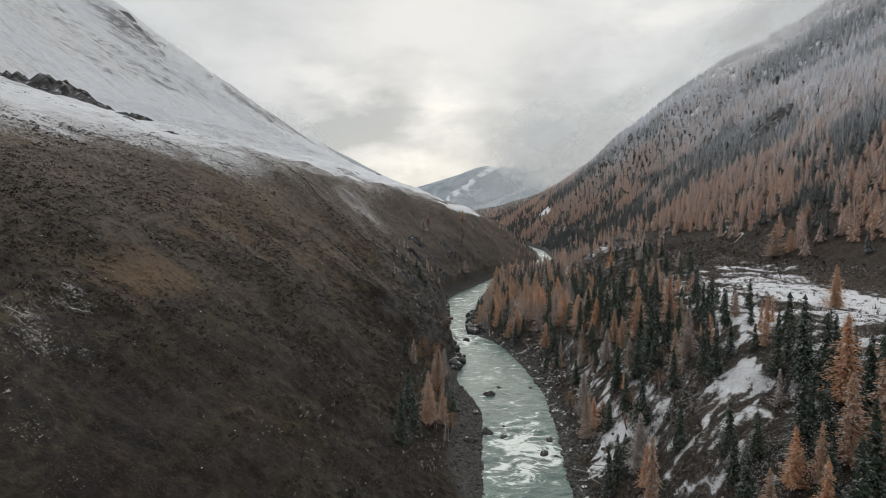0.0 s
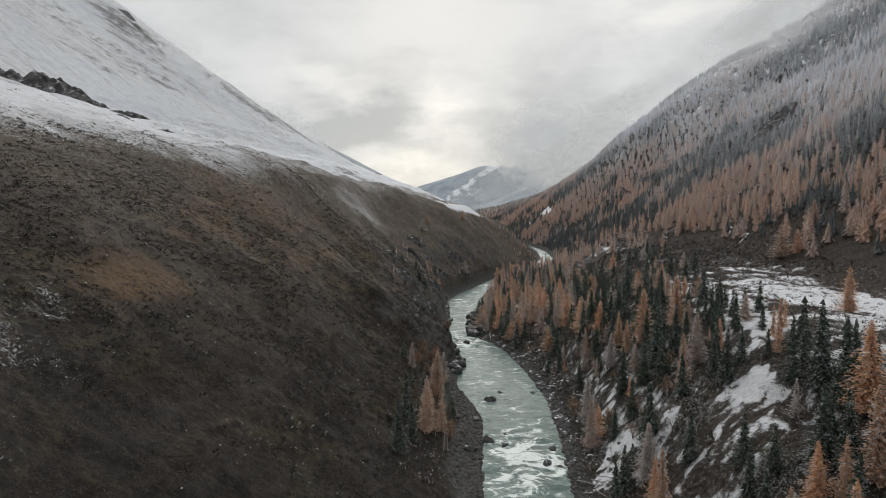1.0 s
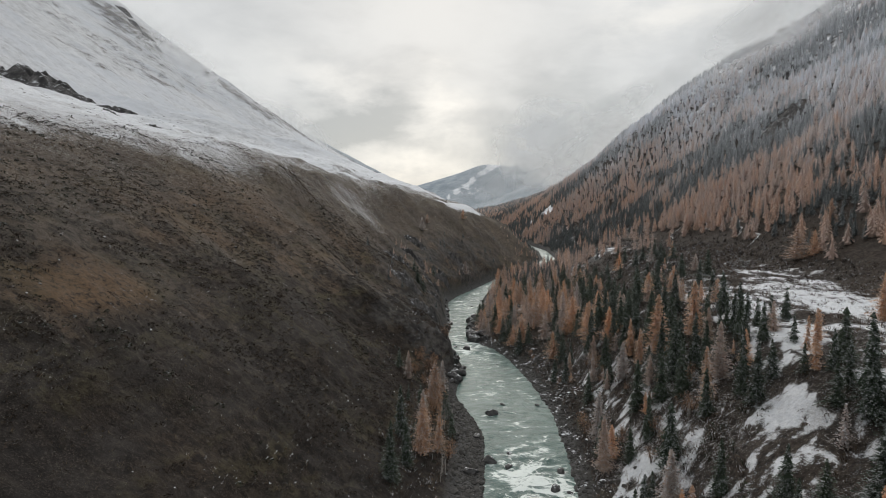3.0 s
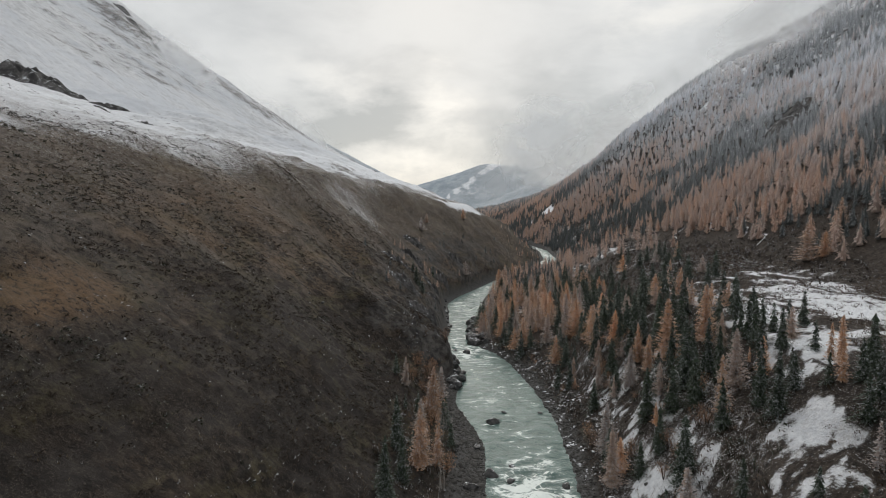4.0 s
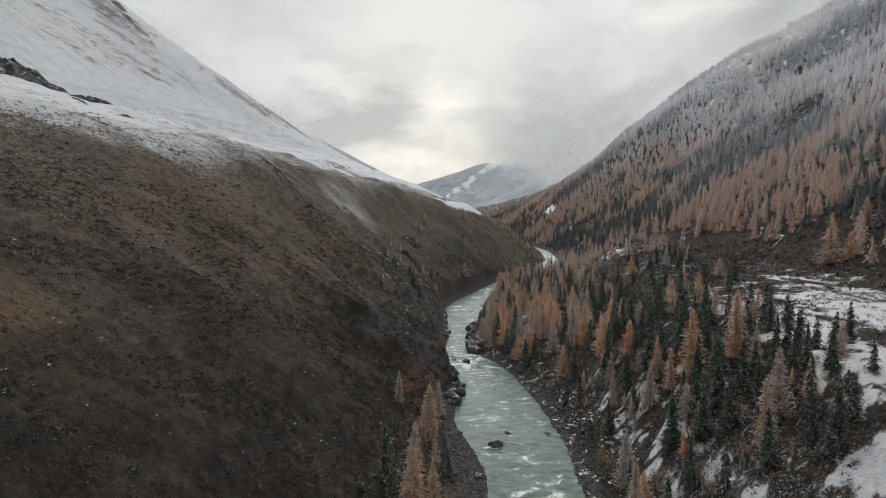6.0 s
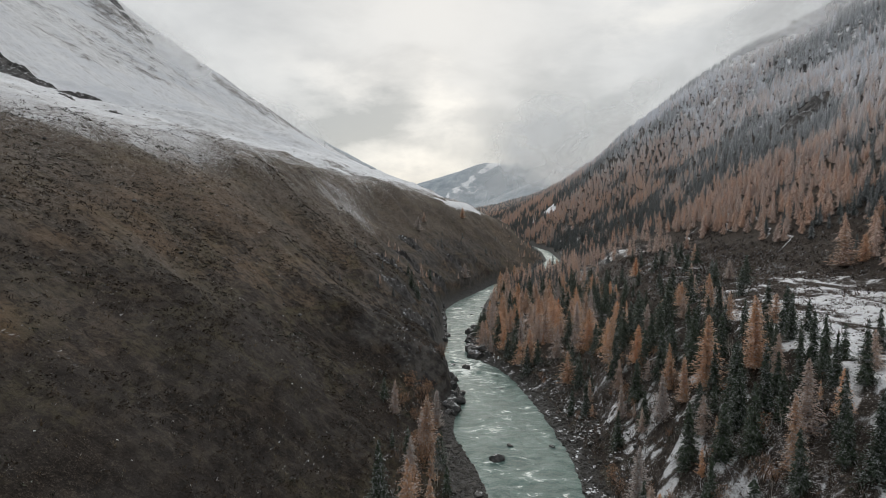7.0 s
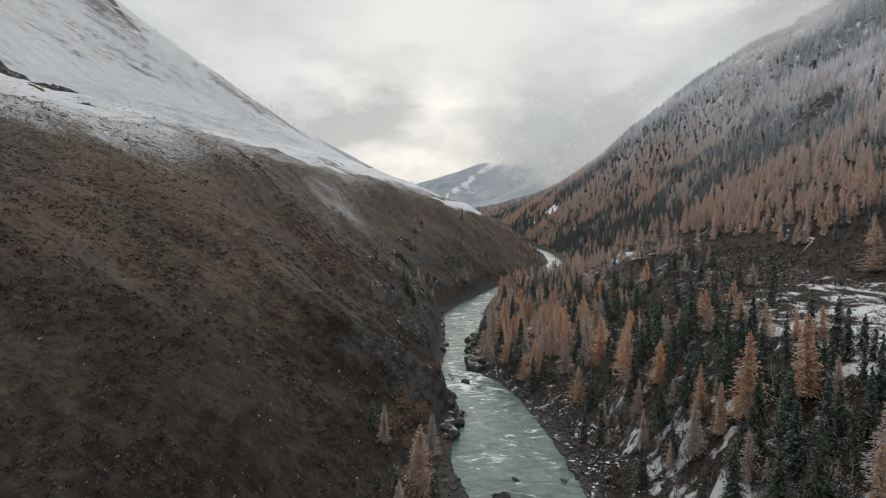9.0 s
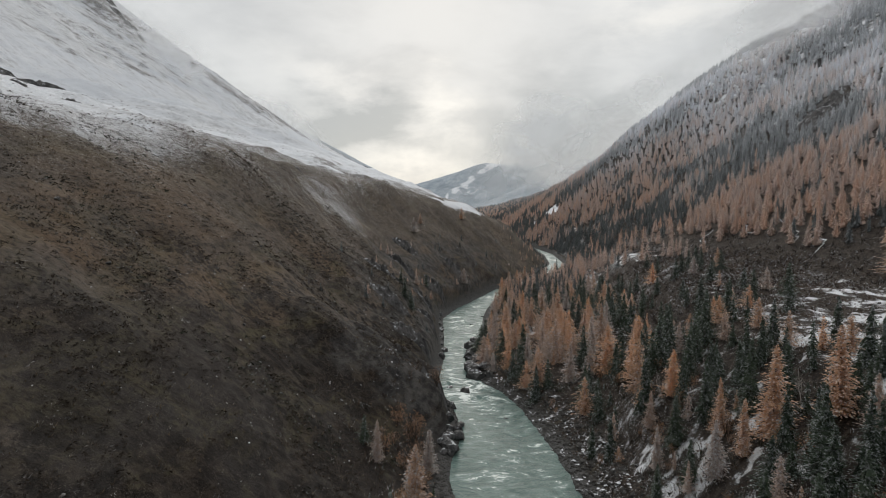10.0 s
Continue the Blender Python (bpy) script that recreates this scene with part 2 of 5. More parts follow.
def leaf_material(name, dark, light, frost, frost_from, frost_to, tone=None, rime_haze=0.25, glow=0.35):
    """Needles: a tone per tree, grain in the crown, hoarfrost all through it (on far trees with painted haze) and snow
    caught on what faces up.
    """
    m, T, b = material(name, 0.85, 0.15)
    p = position(T)
    pick = T.attr(tone) if tone else T.n("ShaderNodeObjectInfo", out=5)
    grain = T.noise(p, 2.2, 4.0, 0.75)
    col = T.mix(T.math("ADD", T.math("MULTIPLY", pick, 0.5), T.math("MULTIPLY", T.span(grain, 0.38, 0.62), 0.5)), dark, light)
    sep = T.tree.nodes.new("ShaderNodeSeparateXYZ")
    T.tree.links.new(p, sep.inputs[0])
    high = T.span(T.math("ADD", sep.outputs[2], T.math("MULTIPLY", T.noise(p, 0.012, 3.0), 60.0)), frost_from + 30, frost_to + 30, frost[0], frost[1])
    high = T.math("MULTIPLY", high, T.span(pick, 0.0, 1.0, 1.25, 0.75))
    catch = T.math("MULTIPLY", T.span(up_facing(T), 0.0, 0.6, 0.15, 1.0), T.span(T.noise(p, 1.25, 6.0, 0.8), 0.49, 0.60))
    cap = T.math("MULTIPLY", T.math("ADD", T.math("MULTIPLY", catch, 1.0 - rime_haze), rime_haze), high, clamp=True)
    col = T.mix(cap, col, (0.76, 0.78, 0.82))
    put(T, b, "Base Color", col)
    shine = T.n("ShaderNodeBsdfTranslucent", {0: col})
    out = T.tree.nodes["Material Output"]
    T.tree.links.new(T.n("ShaderNodeMixShader", {0: glow, 1: b.outputs[0], 2: shine}), out.inputs[0])
    return m


def bark_material():
    m, T, b = material("grey_brown_bark", 0.95, 0.1)
    p = T.scaled(position(T), (6.0, 6.0, 1.2))
    put(T, b, "Base Color", T.mix(T.noise(p, 1.0, 4.0, 0.6), (0.030, 0.024, 0.020), (0.095, 0.078, 0.065)))
    put(T, b, "Normal", bump(T, T.noise(p, 2.0, 3.0), 0.6, 0.05))
    return m


def rock_material():
    m, T, b = material("dark_wet_rock", 0.6, 0.4)
    p = position(T)
    n = T.noise(p, 0.8, 6.0, 0.65)
    col = T.mix(T.span(n, 0.35, 0.65), (0.020, 0.020, 0.022), (0.085, 0.082, 0.080))
    cap = T.math("MULTIPLY", T.span(up_facing(T), 0.55, 0.95), T.span(T.noise(p, 0.9, 4.0), 0.52, 0.62))
    put(T, b, "Base Color", T.mix(cap, col, (0.6, 0.62, 0.64)))
    put(T, b, "Normal", bump(T, T.noise(p, 2.5, 6.0, 0.7), 0.8, 0.3))
    return m


GROUND = ground_material()
WATER = water_material()
SPRUCE = leaf_material("spruce_needles", (0.022, 0.036, 0.023), (0.066, 0.088, 0.056), (0.50, 0.85), 30, 140, None, 0.02, 0.35)
LARCH = leaf_material("autumn_larch_needles", (0.26, 0.162, 0.100), (0.83, 0.480, 0.255), (0.82, 0.98), 20, 140, None, 0.12, 0.5)
PALE_LARCH = leaf_material("frosted_larch_twigs", (0.18, 0.128, 0.096), (0.60, 0.400, 0.275), (0.85, 1.1), 20, 120, None, 0.26, 0.5)
# far needles whiten with height: hoarfrost, and mist painted into the colour
FAR_SPRUCE = leaf_material("far_spruce_needles", (0.016, 0.026, 0.023), (0.048, 0.062, 0.056), (0.32, 1.45), 62, 220, "tone", 0.42, 0.45)
FAR_LARCH = leaf_material("far_larch_needles", (0.22, 0.150, 0.112), (0.70, 0.425, 0.270), (0.42, 1.6), 66, 240, "tone", 0.54, 0.5)
BARK = bark_material()
ROCK = rock_material()


# ---- the lie of the land ----
def lattice(ix, iy, seed):
    h = (ix.astype(np.int64) * 374761393 + iy.astype(np.int64) * 668265263 + seed * 982451653) & 0xFFFFFFFF
    h = ((h ^ (h >> 13)) * 1274126177) & 0xFFFFFFFF
    return ((h ^ (h >> 16)) & 0xFFFF) / 65535.0


def vnoise(x, y, seed=0):
    ix, iy = np.floor(x), np.floor(y)
    fx, fy = x - ix, y - iy
    fx, fy = fx * fx * (3 - 2 * fx), fy * fy * (3 - 2 * fy)
    a, b = lattice(ix, iy, seed), lattice(ix + 1, iy, seed)
    c, d = lattice(ix, iy + 1, seed), lattice(ix + 1, iy + 1, seed)
    return (a + (b - a) * fx) + ((c + (d - c) * fx) - (a + (b - a) * fx)) * fy


def fbm(x, y, scale, octaves=4, seed=0, gain=0.5):
    """Between about -1 and 1, with features of the given size in metres."""
    total, amp, norm = 0.0, 1.0, 0.0
    for o in range(octaves):
        total = total + amp * (2 * vnoise(x / scale + 17.3 * o, y / scale - 9.1 * o, seed + o) - 1)
        norm += amp
        amp, scale = amp * gain, scale * 0.5
    return total / norm


def step01(v, a, b):
    t = np.clip((v - a) / (b - a), 0, 1)
    return t * t * (3 - 2 * t)


def curve(knots, soft):
    """A smooth function of y through (y, value) knots."""
    ys = np.arange(-600.0, 5200.0, 4.0)
    vs = np.interp(ys, [k[0] for k in knots], [k[1] for k in knots])
    if soft:
        half = int(3 * soft / 4)
        w = np.exp(-0.5 * (np.arange(-half, half + 1) * 4.0 / soft) ** 2)
        vs = np.convolve(np.pad(vs, half, mode="edge"), w / w.sum(), mode="valid")
    return lambda y: np.interp(y, ys, vs)


def soft_min(a, b, k):
    return -k * np.logaddexp(-a / k, -b / k)


def soft_max(a, b, k):
    return k * np.logaddexp(a / k, b / k)


LEFT_BANK = curve([(-600, 4), (150, 4), (185, 5), (215, 6), (228, 3), (240, 0), (255, -5), (272, -4), (284, -1), (300, -2), (318, -4), (342, -12), (397, -10),
                   (440, -12), (502, -15), (540, -6), (578, 8), (625, 26), (700, 66), (800, 101), (900, 107), (1000, 94), (1150, 68), (1290, 44), (1500, 5), (2000, -130), (5000, -200)], 6)
RIGHT_BANK = curve([(-600, 30), (162, 29), (181, 31), (205, 32), (237, 33), (270, 30), (291, 27), (315, 23), (338, 17), (356, 6), (372, 3), (419, 4), (443, 11),
                    (502, 14), (540, 18), (578, 25), (625, 45), (700, 83), (800, 119), (900, 120), (1000, 105), (1150, 79), (1290, 56), (1500, 30), (2000, -100), (5000, -170)], 6)
RIVER_Z = curve([(-600, 0), (560, 0), (900, 17), (1400, 30), (5000, 60)], 40)
STEEP = curve([(-600, 0.93), (230, 0.94), (310, 1.04), (400, 1.30), (480, 1.40), (560, 1.40), (640, 1.3), (760, 1.12), (900, 1.12), (1100, 0.9), (5000, 0.9)], 30)
BREAK_Z = curve([(-600, 120), (220, 119), (300, 112), (420, 107), (510, 106), (620, 97), (850, 76), (5000, 74)], 30)
LEFT_FOOT = curve([(-600, 640), (1000, 582), (1200, 570), (1500, 528), (1700, 466), (1800, 458), (1950, 480), (2300, 472), (2740, 442), (3200, 472), (3600, 640), (5200, 1400)], 60)
LEFT_PITCH = curve([(-600, 0.71), (1900, 0.71), (2300, 0.60), (2740, 0.50), (5200, 0.50)], 60)
TOE = curve([(-600, 185), (800, 176), (1150, 100), (1500, 40), (2000, -80), (5200, -200)], 50)
BANK_WIDTH = curve([(-600, 72), (190, 70), (230, 66), (290, 68), (335, 112), (400, 132), (450, 130), (560, 128), (660, 112), (760, 84), (860, 64), (5000, 60)], 18)


def land(x, y, detail=True):
    """Height of the ground, and what covers it."""
    zr, lb, rb = RIVER_Z(y), LEFT_BANK(y), RIGHT_BANK(y)
    wob = fbm(x, y, 26.0, 3, 5) * 2.2
    dl, dr = lb - x, x - rb
    # the slope over the left bank, its break and the terrace behind
    near = np.clip(dl + wob * step01(dl, 3, 20), 0, None)
    flat = 4.0 * step01(y, 150, 175) * (1 - step01(y, 232, 250))
    near = np.clip(near - flat * step01(near, 0, 6), 0, None) + 0.15 * np.minimum(near, flat)
    prof = np.interp(near, [0, 4, 7, 14, 36, 48, 58, 75, 100, 140, 165, 260], [0, 0.6, 2.2, 7, 24, 35, 43, 57, 76, 101, 113, 165])
    bluff = step01(y, 268, 292) * (1 - step01(y, 302, 322))
    cliff = np.maximum(step01(y, 330, 380) * (1 - step01(y, 620, 720)), bluff * 1.3)
    prof = prof + cliff * 9 * step01(near, 0.5, 7) * (1 - step01(near, 20, 70))
    slope = zr + STEEP(y) * prof
    brk = BREAK_Z(y)
    dist_b = (brk / STEEP(y) + 4) / 0.74
    terrace = brk + (0.297 + 0.083 * step01(y, 600, 850)) * (dl - dist_b)
    left = soft_min(slope, terrace, 5.0)
    over = dl - dist_b
    mount = 280 + LEFT_PITCH(y) * (-x - LEFT_FOOT(y))
    apron = 186 + 0.45 * (-x - 265) - 320 * (1 - step01(y, 1200, 1650)) - 0.22 * np.clip(y - 1760, 0, None)
    left = soft_max(soft_max(left, apron, 8.0), mount, 14.0)
    # the bank on the right, the terrace and the wooded mountain
    share = np.clip((dr + wob * step01(dr, 3, 15)) / BANK_WIDTH(y), 0, 1)
    rise = np.interp(share, [0, 0.06, 0.2, 0.44, 0.6, 0.75, 0.9, 1], [0, 0.03, 0.15, 0.56, 0.72, 0.94, 0.985, 1])
    low = np.interp(share, [0, 0.04, 0.10, 0.30, 0.50, 0.66, 0.82, 1], [0, 0.04, 0.16, 0.29, 0.37, 0.52, 0.92, 1])
    # the wooded tongue in the river's bend lies lower than the terrace behind it
    tongue = step01(y, 285, 340) * (1 - step01(y, 700, 860))
    bank = zr + (41 - 0.45 * zr) * (rise + (low - rise) * tongue)
    d = x - TOE(y)
    fall = 1 - 0.65 * step01(y, 1095, 1780)
    hill = 40 + fall * (0.74 * d) + 44 * np.exp(-((d - 290) / 170.0) ** 2) * np.exp(-((y - 1100) / 160.0) ** 2)
    hill = hill + fbm(x, y, 130.0, 4, 25, 0.55) * 16 * step01(d, 40, 200)
    right = soft_max(bank, hill, 5.0)
    z = np.where(x < 0.5 * (lb + rb), left, right)
    # the mountains that shut the valley
    back = 400 - 0.30 * np.clip(150 - x, 0, None) - 0.12 * np.clip(x - 400, 0, None)
    back = back * np.exp(-((y - 4150) / 420.0) ** 2)
    side = (95 + 0.42 * (x - 60)) * np.exp(-((y - 2900) / 350.0) ** 2)
    z = np.where(y > 1700, soft_max(soft_max(z, back, 12.0), side, 12.0), z)
    in_river = (dl < 0) & (dr < 0) & (y < 1500)
    z = np.where(in_river, zr - np.clip(np.minimum(-dl, -dr) * 0.5, 0, 1.6), z)
    if detail:
        dry = step01(np.maximum(dl, dr), 0.5, 14)
        far = step01(y, 500, 1600)
        z = z + dry * (fbm(x, y, 34.0, 5, 11, 0.55) * 2.0 + far * fbm(x, y, 260.0, 5, 21) * np.where(dl > 0, 9, 24) * step01(np.maximum(dl, dr), 60, 300))
        z = z + step01(y, 300, 420) * (1 - step01(y, 950, 1100)) * step01(dl, 20, 60) * (np.abs(fbm(x * 0.6, y, 42.0, 4, 35, 0.6)) - 0.22) * 11
        runs = fbm(x * 0.22, y, 11.0, 3, 31) * 0.75 * step01(dl, 6, 25) * (1 - step01(over, 0, 60))
        z = z + runs
        ribs = (np.abs(fbm(x * 0.4, y, 17.0, 4, 41)) - 0.25) * 8.0
        z = z + cliff * ribs * step01(dl, 1, 9) * (1 - step01(dl, 25, 60))
        z = z + step01(dr, 2, 10) * fbm(x, y * 0.5, 9.0, 3, 51) * 0.8 * (1 - far)
        z = z + dry * (1 - far) * (fbm(x, y, 5.0, 3, 45, 0.6) * 0.8 + np.abs(fbm(x * 0.6, y, 13.0, 3, 47)) * 1.1)
        z = z + fbm(x * 0.18, y, 75.0, 4, 63, 0.6) * 11 * step01(-x - LEFT_FOOT(y), 0, 160) * (1 - step01(y, 1900, 2300))
        crags = np.abs(fbm(x, y, 120.0, 5, 61)) * 14 * step01(-x - LEFT_FOOT(y), 0, 160)
        z = z + crags
    return z, dl, dr, over, share, d


def rusty(x, y):
    n = fbm(x, y, 10.0, 4, 81, 0.6)
    grass = np.exp(-((x + 98) / 26.0) ** 2 - ((y - 300) / 60.0) ** 2) + 0.8 * np.exp(-((x + 95) / 18.0) ** 2 - ((y - 220) / 30.0) ** 2)
    return np.maximum(step01(np.exp(-((x + 77) / 8.0) ** 2 - ((y - 142) / 18.0) ** 2) + 0.35 * n, 0.1, 0.9), 0.5 * step01(grass + 0.8 * n, 0.25, 1.1))


# snow lying open on the right bank: centre, direction, half length, half width
SNOW_PATCHES = [(66.5, 146, 0.35, 0.94, 16.5, 7.2), (42, 168, 0.50, 0.86, 15, 4.8), (50, 204, 0.55, 0.83, 9, 2.4), (57, 220, 0.93, 0.37, 6, 1.8), (47, 250, 0.45, 0.89, 7, 2.0), (90, 194, 0.35, 0.94, 29, 9.0)]


# small outcrops on the hillside where snow has caught: centre and radius
SNOW_FLECKS = [(-54, 197, 2.2), (-60, 183, 2.4), (-73.5, 233, 2.6), (-71, 301, 2.0), (-57, 75, 3.2), (-50, 72, 2.5), (-66, 236, 2.0), (-62, 262, 2.2), (-83, 205, 2.0), (-92, 262, 2.6), (-47, 176, 1.8)]


def ground_cover(x, y, z, dl, dr, over, share, d):
    n = fbm(x, y, 45.0, 5, 71, 0.6)
    n2 = fbm(x * 0.5, y, 160.0, 5, 73, 0.6)
    up = step01(-x - LEFT_FOOT(y), -40, 120)
    # the slope's upper rim whitens gradually; the terrace is mostly white, the mountain streaked with rock
    edge_over = over
    over = over + 22 * fbm(x, y, 13.0, 4, 85, 0.65)
    over = over - 36 * step01(y, 350, 520) * (1 - step01(y, 720, 800))
    snow_l = 0.12 + 0.28 * step01(over + 30 * n, -50, 6) + 0.18 * step01(over + 45 * n, -2, 40) + 0.12 * step01(over + 30 * n, 60, 130)
    # a flat white shelf on the spur where the valley narrows
    along, athwart = (x + 10) * 0.35 + (y - 736) * 0.94, (x + 10) * 0.94 - (y - 736) * 0.35
    snow_l = snow_l + 0.60 * np.exp(-(along / 58.0) ** 4 - (athwart / 17.0) ** 4)
    snow_l = snow_l - 0.12 * (1 - step01(over, -110, -50)) - up * np.clip(0.14 - 0.45 * n2, 0, 0.30) - 0.10 * np.exp(-((x + 900) / 70.0) ** 2 - ((y - 1620) / 170.0) ** 2)
    flat = step01(share, 0.63, 0.77) * (1 - step01(d - 26 * np.exp(-((y - 365) / 60.0) ** 2), -30, 2))
    drift = np.exp(-((x - 140) / 72.0) ** 2 - ((y - 236) / 84.0) ** 2)
    band = np.exp(-((x - 165) / 46.0) ** 2 - ((y - 322) / 44.0) ** 2) * 0.14
    snow_r = flat * np.clip(0.20 + 0.05 * step01(y, 330, 380) + 0.46 * drift + band + 0.30 * n + 0.62 * fbm(x, y, 9.0, 4, 89, 0.75), 0, 0.92)
    rag = 1.25 * fbm(x, y, 7.0, 4, 77, 0.75)

    def streak(cx, cy, ux, uy, long, wide):
        u, v = ((x - cx) * ux + (y - cy) * uy) / long, ((x - cx) * uy - (y - cy) * ux) / wide
        return 1 - step01(u ** 4 + v ** 4 + rag, 0.55, 1.0)

    patch = sum(streak(*place) for place in SNOW_PATCHES)
    shore = np.exp(-((dr - 10) / 5.0) ** 2) * step01(y, 240, 262) * (1 - step01(y, 300, 330)) * (0.46 + 0.3 * fbm(x, y, 3.0, 3, 90, 0.7))
    snow_r = np.maximum(snow_r, np.clip(0.53 * patch + 0.46 * fbm(x, y, 3.2, 3, 78, 0.7) * (patch > 0.1), 0, 0.74))
    snow_r = np.maximum(snow_r, shore)
    snow_r = np.maximum(snow_r, step01(share, 0.08, 0.25) * (1 - step01(share, 0.62, 0.8)) * (0.32 + 0.62 * fbm(x, y, 4.0, 4, 75, 0.75)))
    snow_r = np.maximum(snow_r, (0.19 + 0.06 * step01(y, 520, 640) + 0.24 * step01(z, 60, 300)) * step01(d, 5, 40))
    snow_r = np.maximum(snow_r, 0.95 * np.exp(-((x - 150) / 11.0) ** 4 - ((y - 1112) / 26.0) ** 4))
    snow = np.where(dl > 0, snow_l, snow_r)
    # where the ground takes the hazed pale colour of the valley's end
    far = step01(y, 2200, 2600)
    bend = 20 * fbm(z, z * 0 + 3.0, 60.0, 3, 83)
    chute = np.exp(-((x + 111 - 1.36 * (z - 164) + bend) / (8.0 + 0.10 * np.clip(z - 150, 0, None))) ** 2) * step01(y, 3300, 3500)
    chute = chute * (0.75 + 0.5 * fbm(x * 2, z * 3, 60.0, 3, 79))
    snow = snow * (1 - far) + far * np.clip(0.26 + 0.30 * n2 + 0.75 * chute, 0, 1)
    bar = 6.0 * step01(y, 140, 165) * (1 - step01(y, 236, 255))
    gravel = np.where(dl > 0, 1 - step01(dl - bar, 2, 5), 1 - step01(dr, 2, 6))
    dust = np.where(dl > 0, (0.22 - 0.03 * step01(y, 370, 470)) * step01(edge_over + (40 - 24 * step01(y, 380, 480)) * n, -110, -40) + (0.50 - 0.16 * step01(y, 380, 480)) * step01(edge_over + (30 - 10 * step01(y, 380, 480)) * n, -48, 22) + 0.04 * step01(n, 0.15, 0.5) * step01(y, 380, 480) + 0.42 * np.exp(-((x + 73) / 13.0) ** 2 - ((y - 100) / 30.0) ** 2) * np.clip(0.75 + 1.3 * fbm(x, y, 7.0, 4, 153, 0.65), 0, 1.5) + 0.30 * np.exp(-((x + 85) / 20.0) ** 2 - ((y - 490) / 60.0) ** 2) + 0.17 + 0.06 * step01(edge_over, -110, -50) * (1 - step01(y, 320, 400)), (0.46 + 0.05 * step01(y, 330, 400) + 0.3 * n) * (1 - 0.35 * step01(d, -15, 10) * (1 - step01(y, 540, 660))))
    for fx, fy, fr in SNOW_FLECKS:
        dust = dust + 0.30 * np.exp(-((x - fx) / fr) ** 2 - ((y - fy) / (1.8 * fr)) ** 2) * (dl > 0)
    dust = dust * (0.94 + 0.22 * fbm(x, y, 11.0, 4, 87, 0.65)) * (1 - gravel) * (1 - far)
    high = np.maximum(up, 0.8 * step01(edge_over + 40 * n, 120, 225)) * (dl > 0) * (1 - far)
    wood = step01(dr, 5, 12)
    rock = np.where(dl > 0, 0.25 + 0.6 * up, 0.2 + 0.7 * step01(z, 80, 180))
    cliff = np.maximum(step01(y, 330, 380) * (1 - step01(y, 620, 720)), step01(y, 268, 280) * (1 - step01(y, 305, 320)))
    rock = np.maximum(rock, cliff * step01(dl, 0, 4) * (1 - step01(dl, 25, 70)) * 0.85)
    rust = rusty(x, y) * np.where(dl > 0, 1, 0)
    # patchy shrub mats, plus painted shade growing towards the foot of the slope
    mat = step01(fbm(x, y, 22.0, 4, 131, 0.6), -0.25, 0.2) + 1.5 * step01(-edge_over, 80, 140) * (1 - 0.5 * step01(y, 300, 380)) - 0.5 * (1 - step01(-edge_over, 20, 90))
    dry = step01(edge_over + 30 * n, -125, -25) * (dl > 0)
    # shade put into the colour of the near slope's lower part, broken up
    low_shade = step01(-edge_over + 26 * n, 78, 118) * (1 - step01(y, 230, 330)) * (0.45 + 0.55 * step01(fbm(x, y, 17.0, 4, 151, 0.6), -0.25, 0.2))
    return {"dry": dry, "low_shade": low_shade, "mat": mat, "snow": snow, "gravel": gravel, "wood": wood, "rock": rock, "rust": rust, "far": far, "dust": dust, "high": high}


def steps(segments):
    """Positions along one axis: (from, to, spacing at the start, at the end)."""
    out = []
    for a, b, s0, s1 in segments:
        v = a
        while v < b:
            out.append(v)
            v += s0 + (s1 - s0) * (v - a) / (b - a)
    return np.array(out + [segments[-1][1]])


def grid_mesh(name, xs, ys, zs, mat):
    ny, nx = zs.shape
    gx, gy = np.meshgrid(xs, ys) if xs.ndim == 1 else (xs, ys)
    co = np.stack([gx, gy, zs], -1).reshape(-1, 3)
    i = np.arange(nx * ny).reshape(ny, nx)
    quads = np.stack([i[:-1, :-1], i[:-1, 1:], i[1:, 1:], i[1:, :-1]], -1).reshape(-1, 4)
    return raw_mesh(name, co, quads, mat)


def raw_mesh(name, co, faces, mat, smooth=True):
    """A mesh from arrays: corners (n, 3) and faces (m, 3 or 4)."""
    me = bpy.data.meshes.new(name)
    k = faces.shape[1]
    me.vertices.add(len(co))
    me.vertices.foreach_set("co", co.astype(np.float32).ravel())
    me.loops.add(faces.size)
    me.loops.foreach_set("vertex_index", faces.astype(np.int32).ravel())
    me.polygons.add(len(faces))
    me.polygons.foreach_set("loop_start", np.arange(0, faces.size, k, dtype=np.int32))
    me.polygons.foreach_set("loop_total", np.full(len(faces), k, dtype=np.int32))
    me.polygons.foreach_set("use_smooth", np.full(len(faces), smooth))
    me.materials.append(mat)
    me.update(calc_edges=True)
    me.validate()
    return me


def add_attr(me, name, values):
    a = me.attributes.new(name, "FLOAT", "POINT")
    a.data.foreach_set("value", np.asarray(values, dtype=np.float32).ravel())


def build_ground():
    xs = steps([(-4300, -700, 60, 14), (-700, -220, 14, 3.2), (-220, -60, 2.8, 1.7), (-60, 130, 1.6, 1.6), (130, 320, 1.8, 5), (320, 900, 5, 20), (900, 4300, 25, 80)])
    ys = steps([(-400, 80, 40, 4), (80, 330, 1.6, 1.6), (330, 700, 1.6, 4.2), (700, 1600, 4, 12), (1600, 5000, 14, 60)])
    gx, gy = np.meshgrid(xs, ys)
    z, *rest = land(gx, gy)
    me = grid_mesh("ground", xs, ys, z, GROUND)
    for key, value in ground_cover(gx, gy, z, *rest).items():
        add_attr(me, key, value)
    ob = new("ground", me)
    return tagged(ob, "brown heath slopes, stony banks and snow-dusted mountains", "ground", kind="structure")


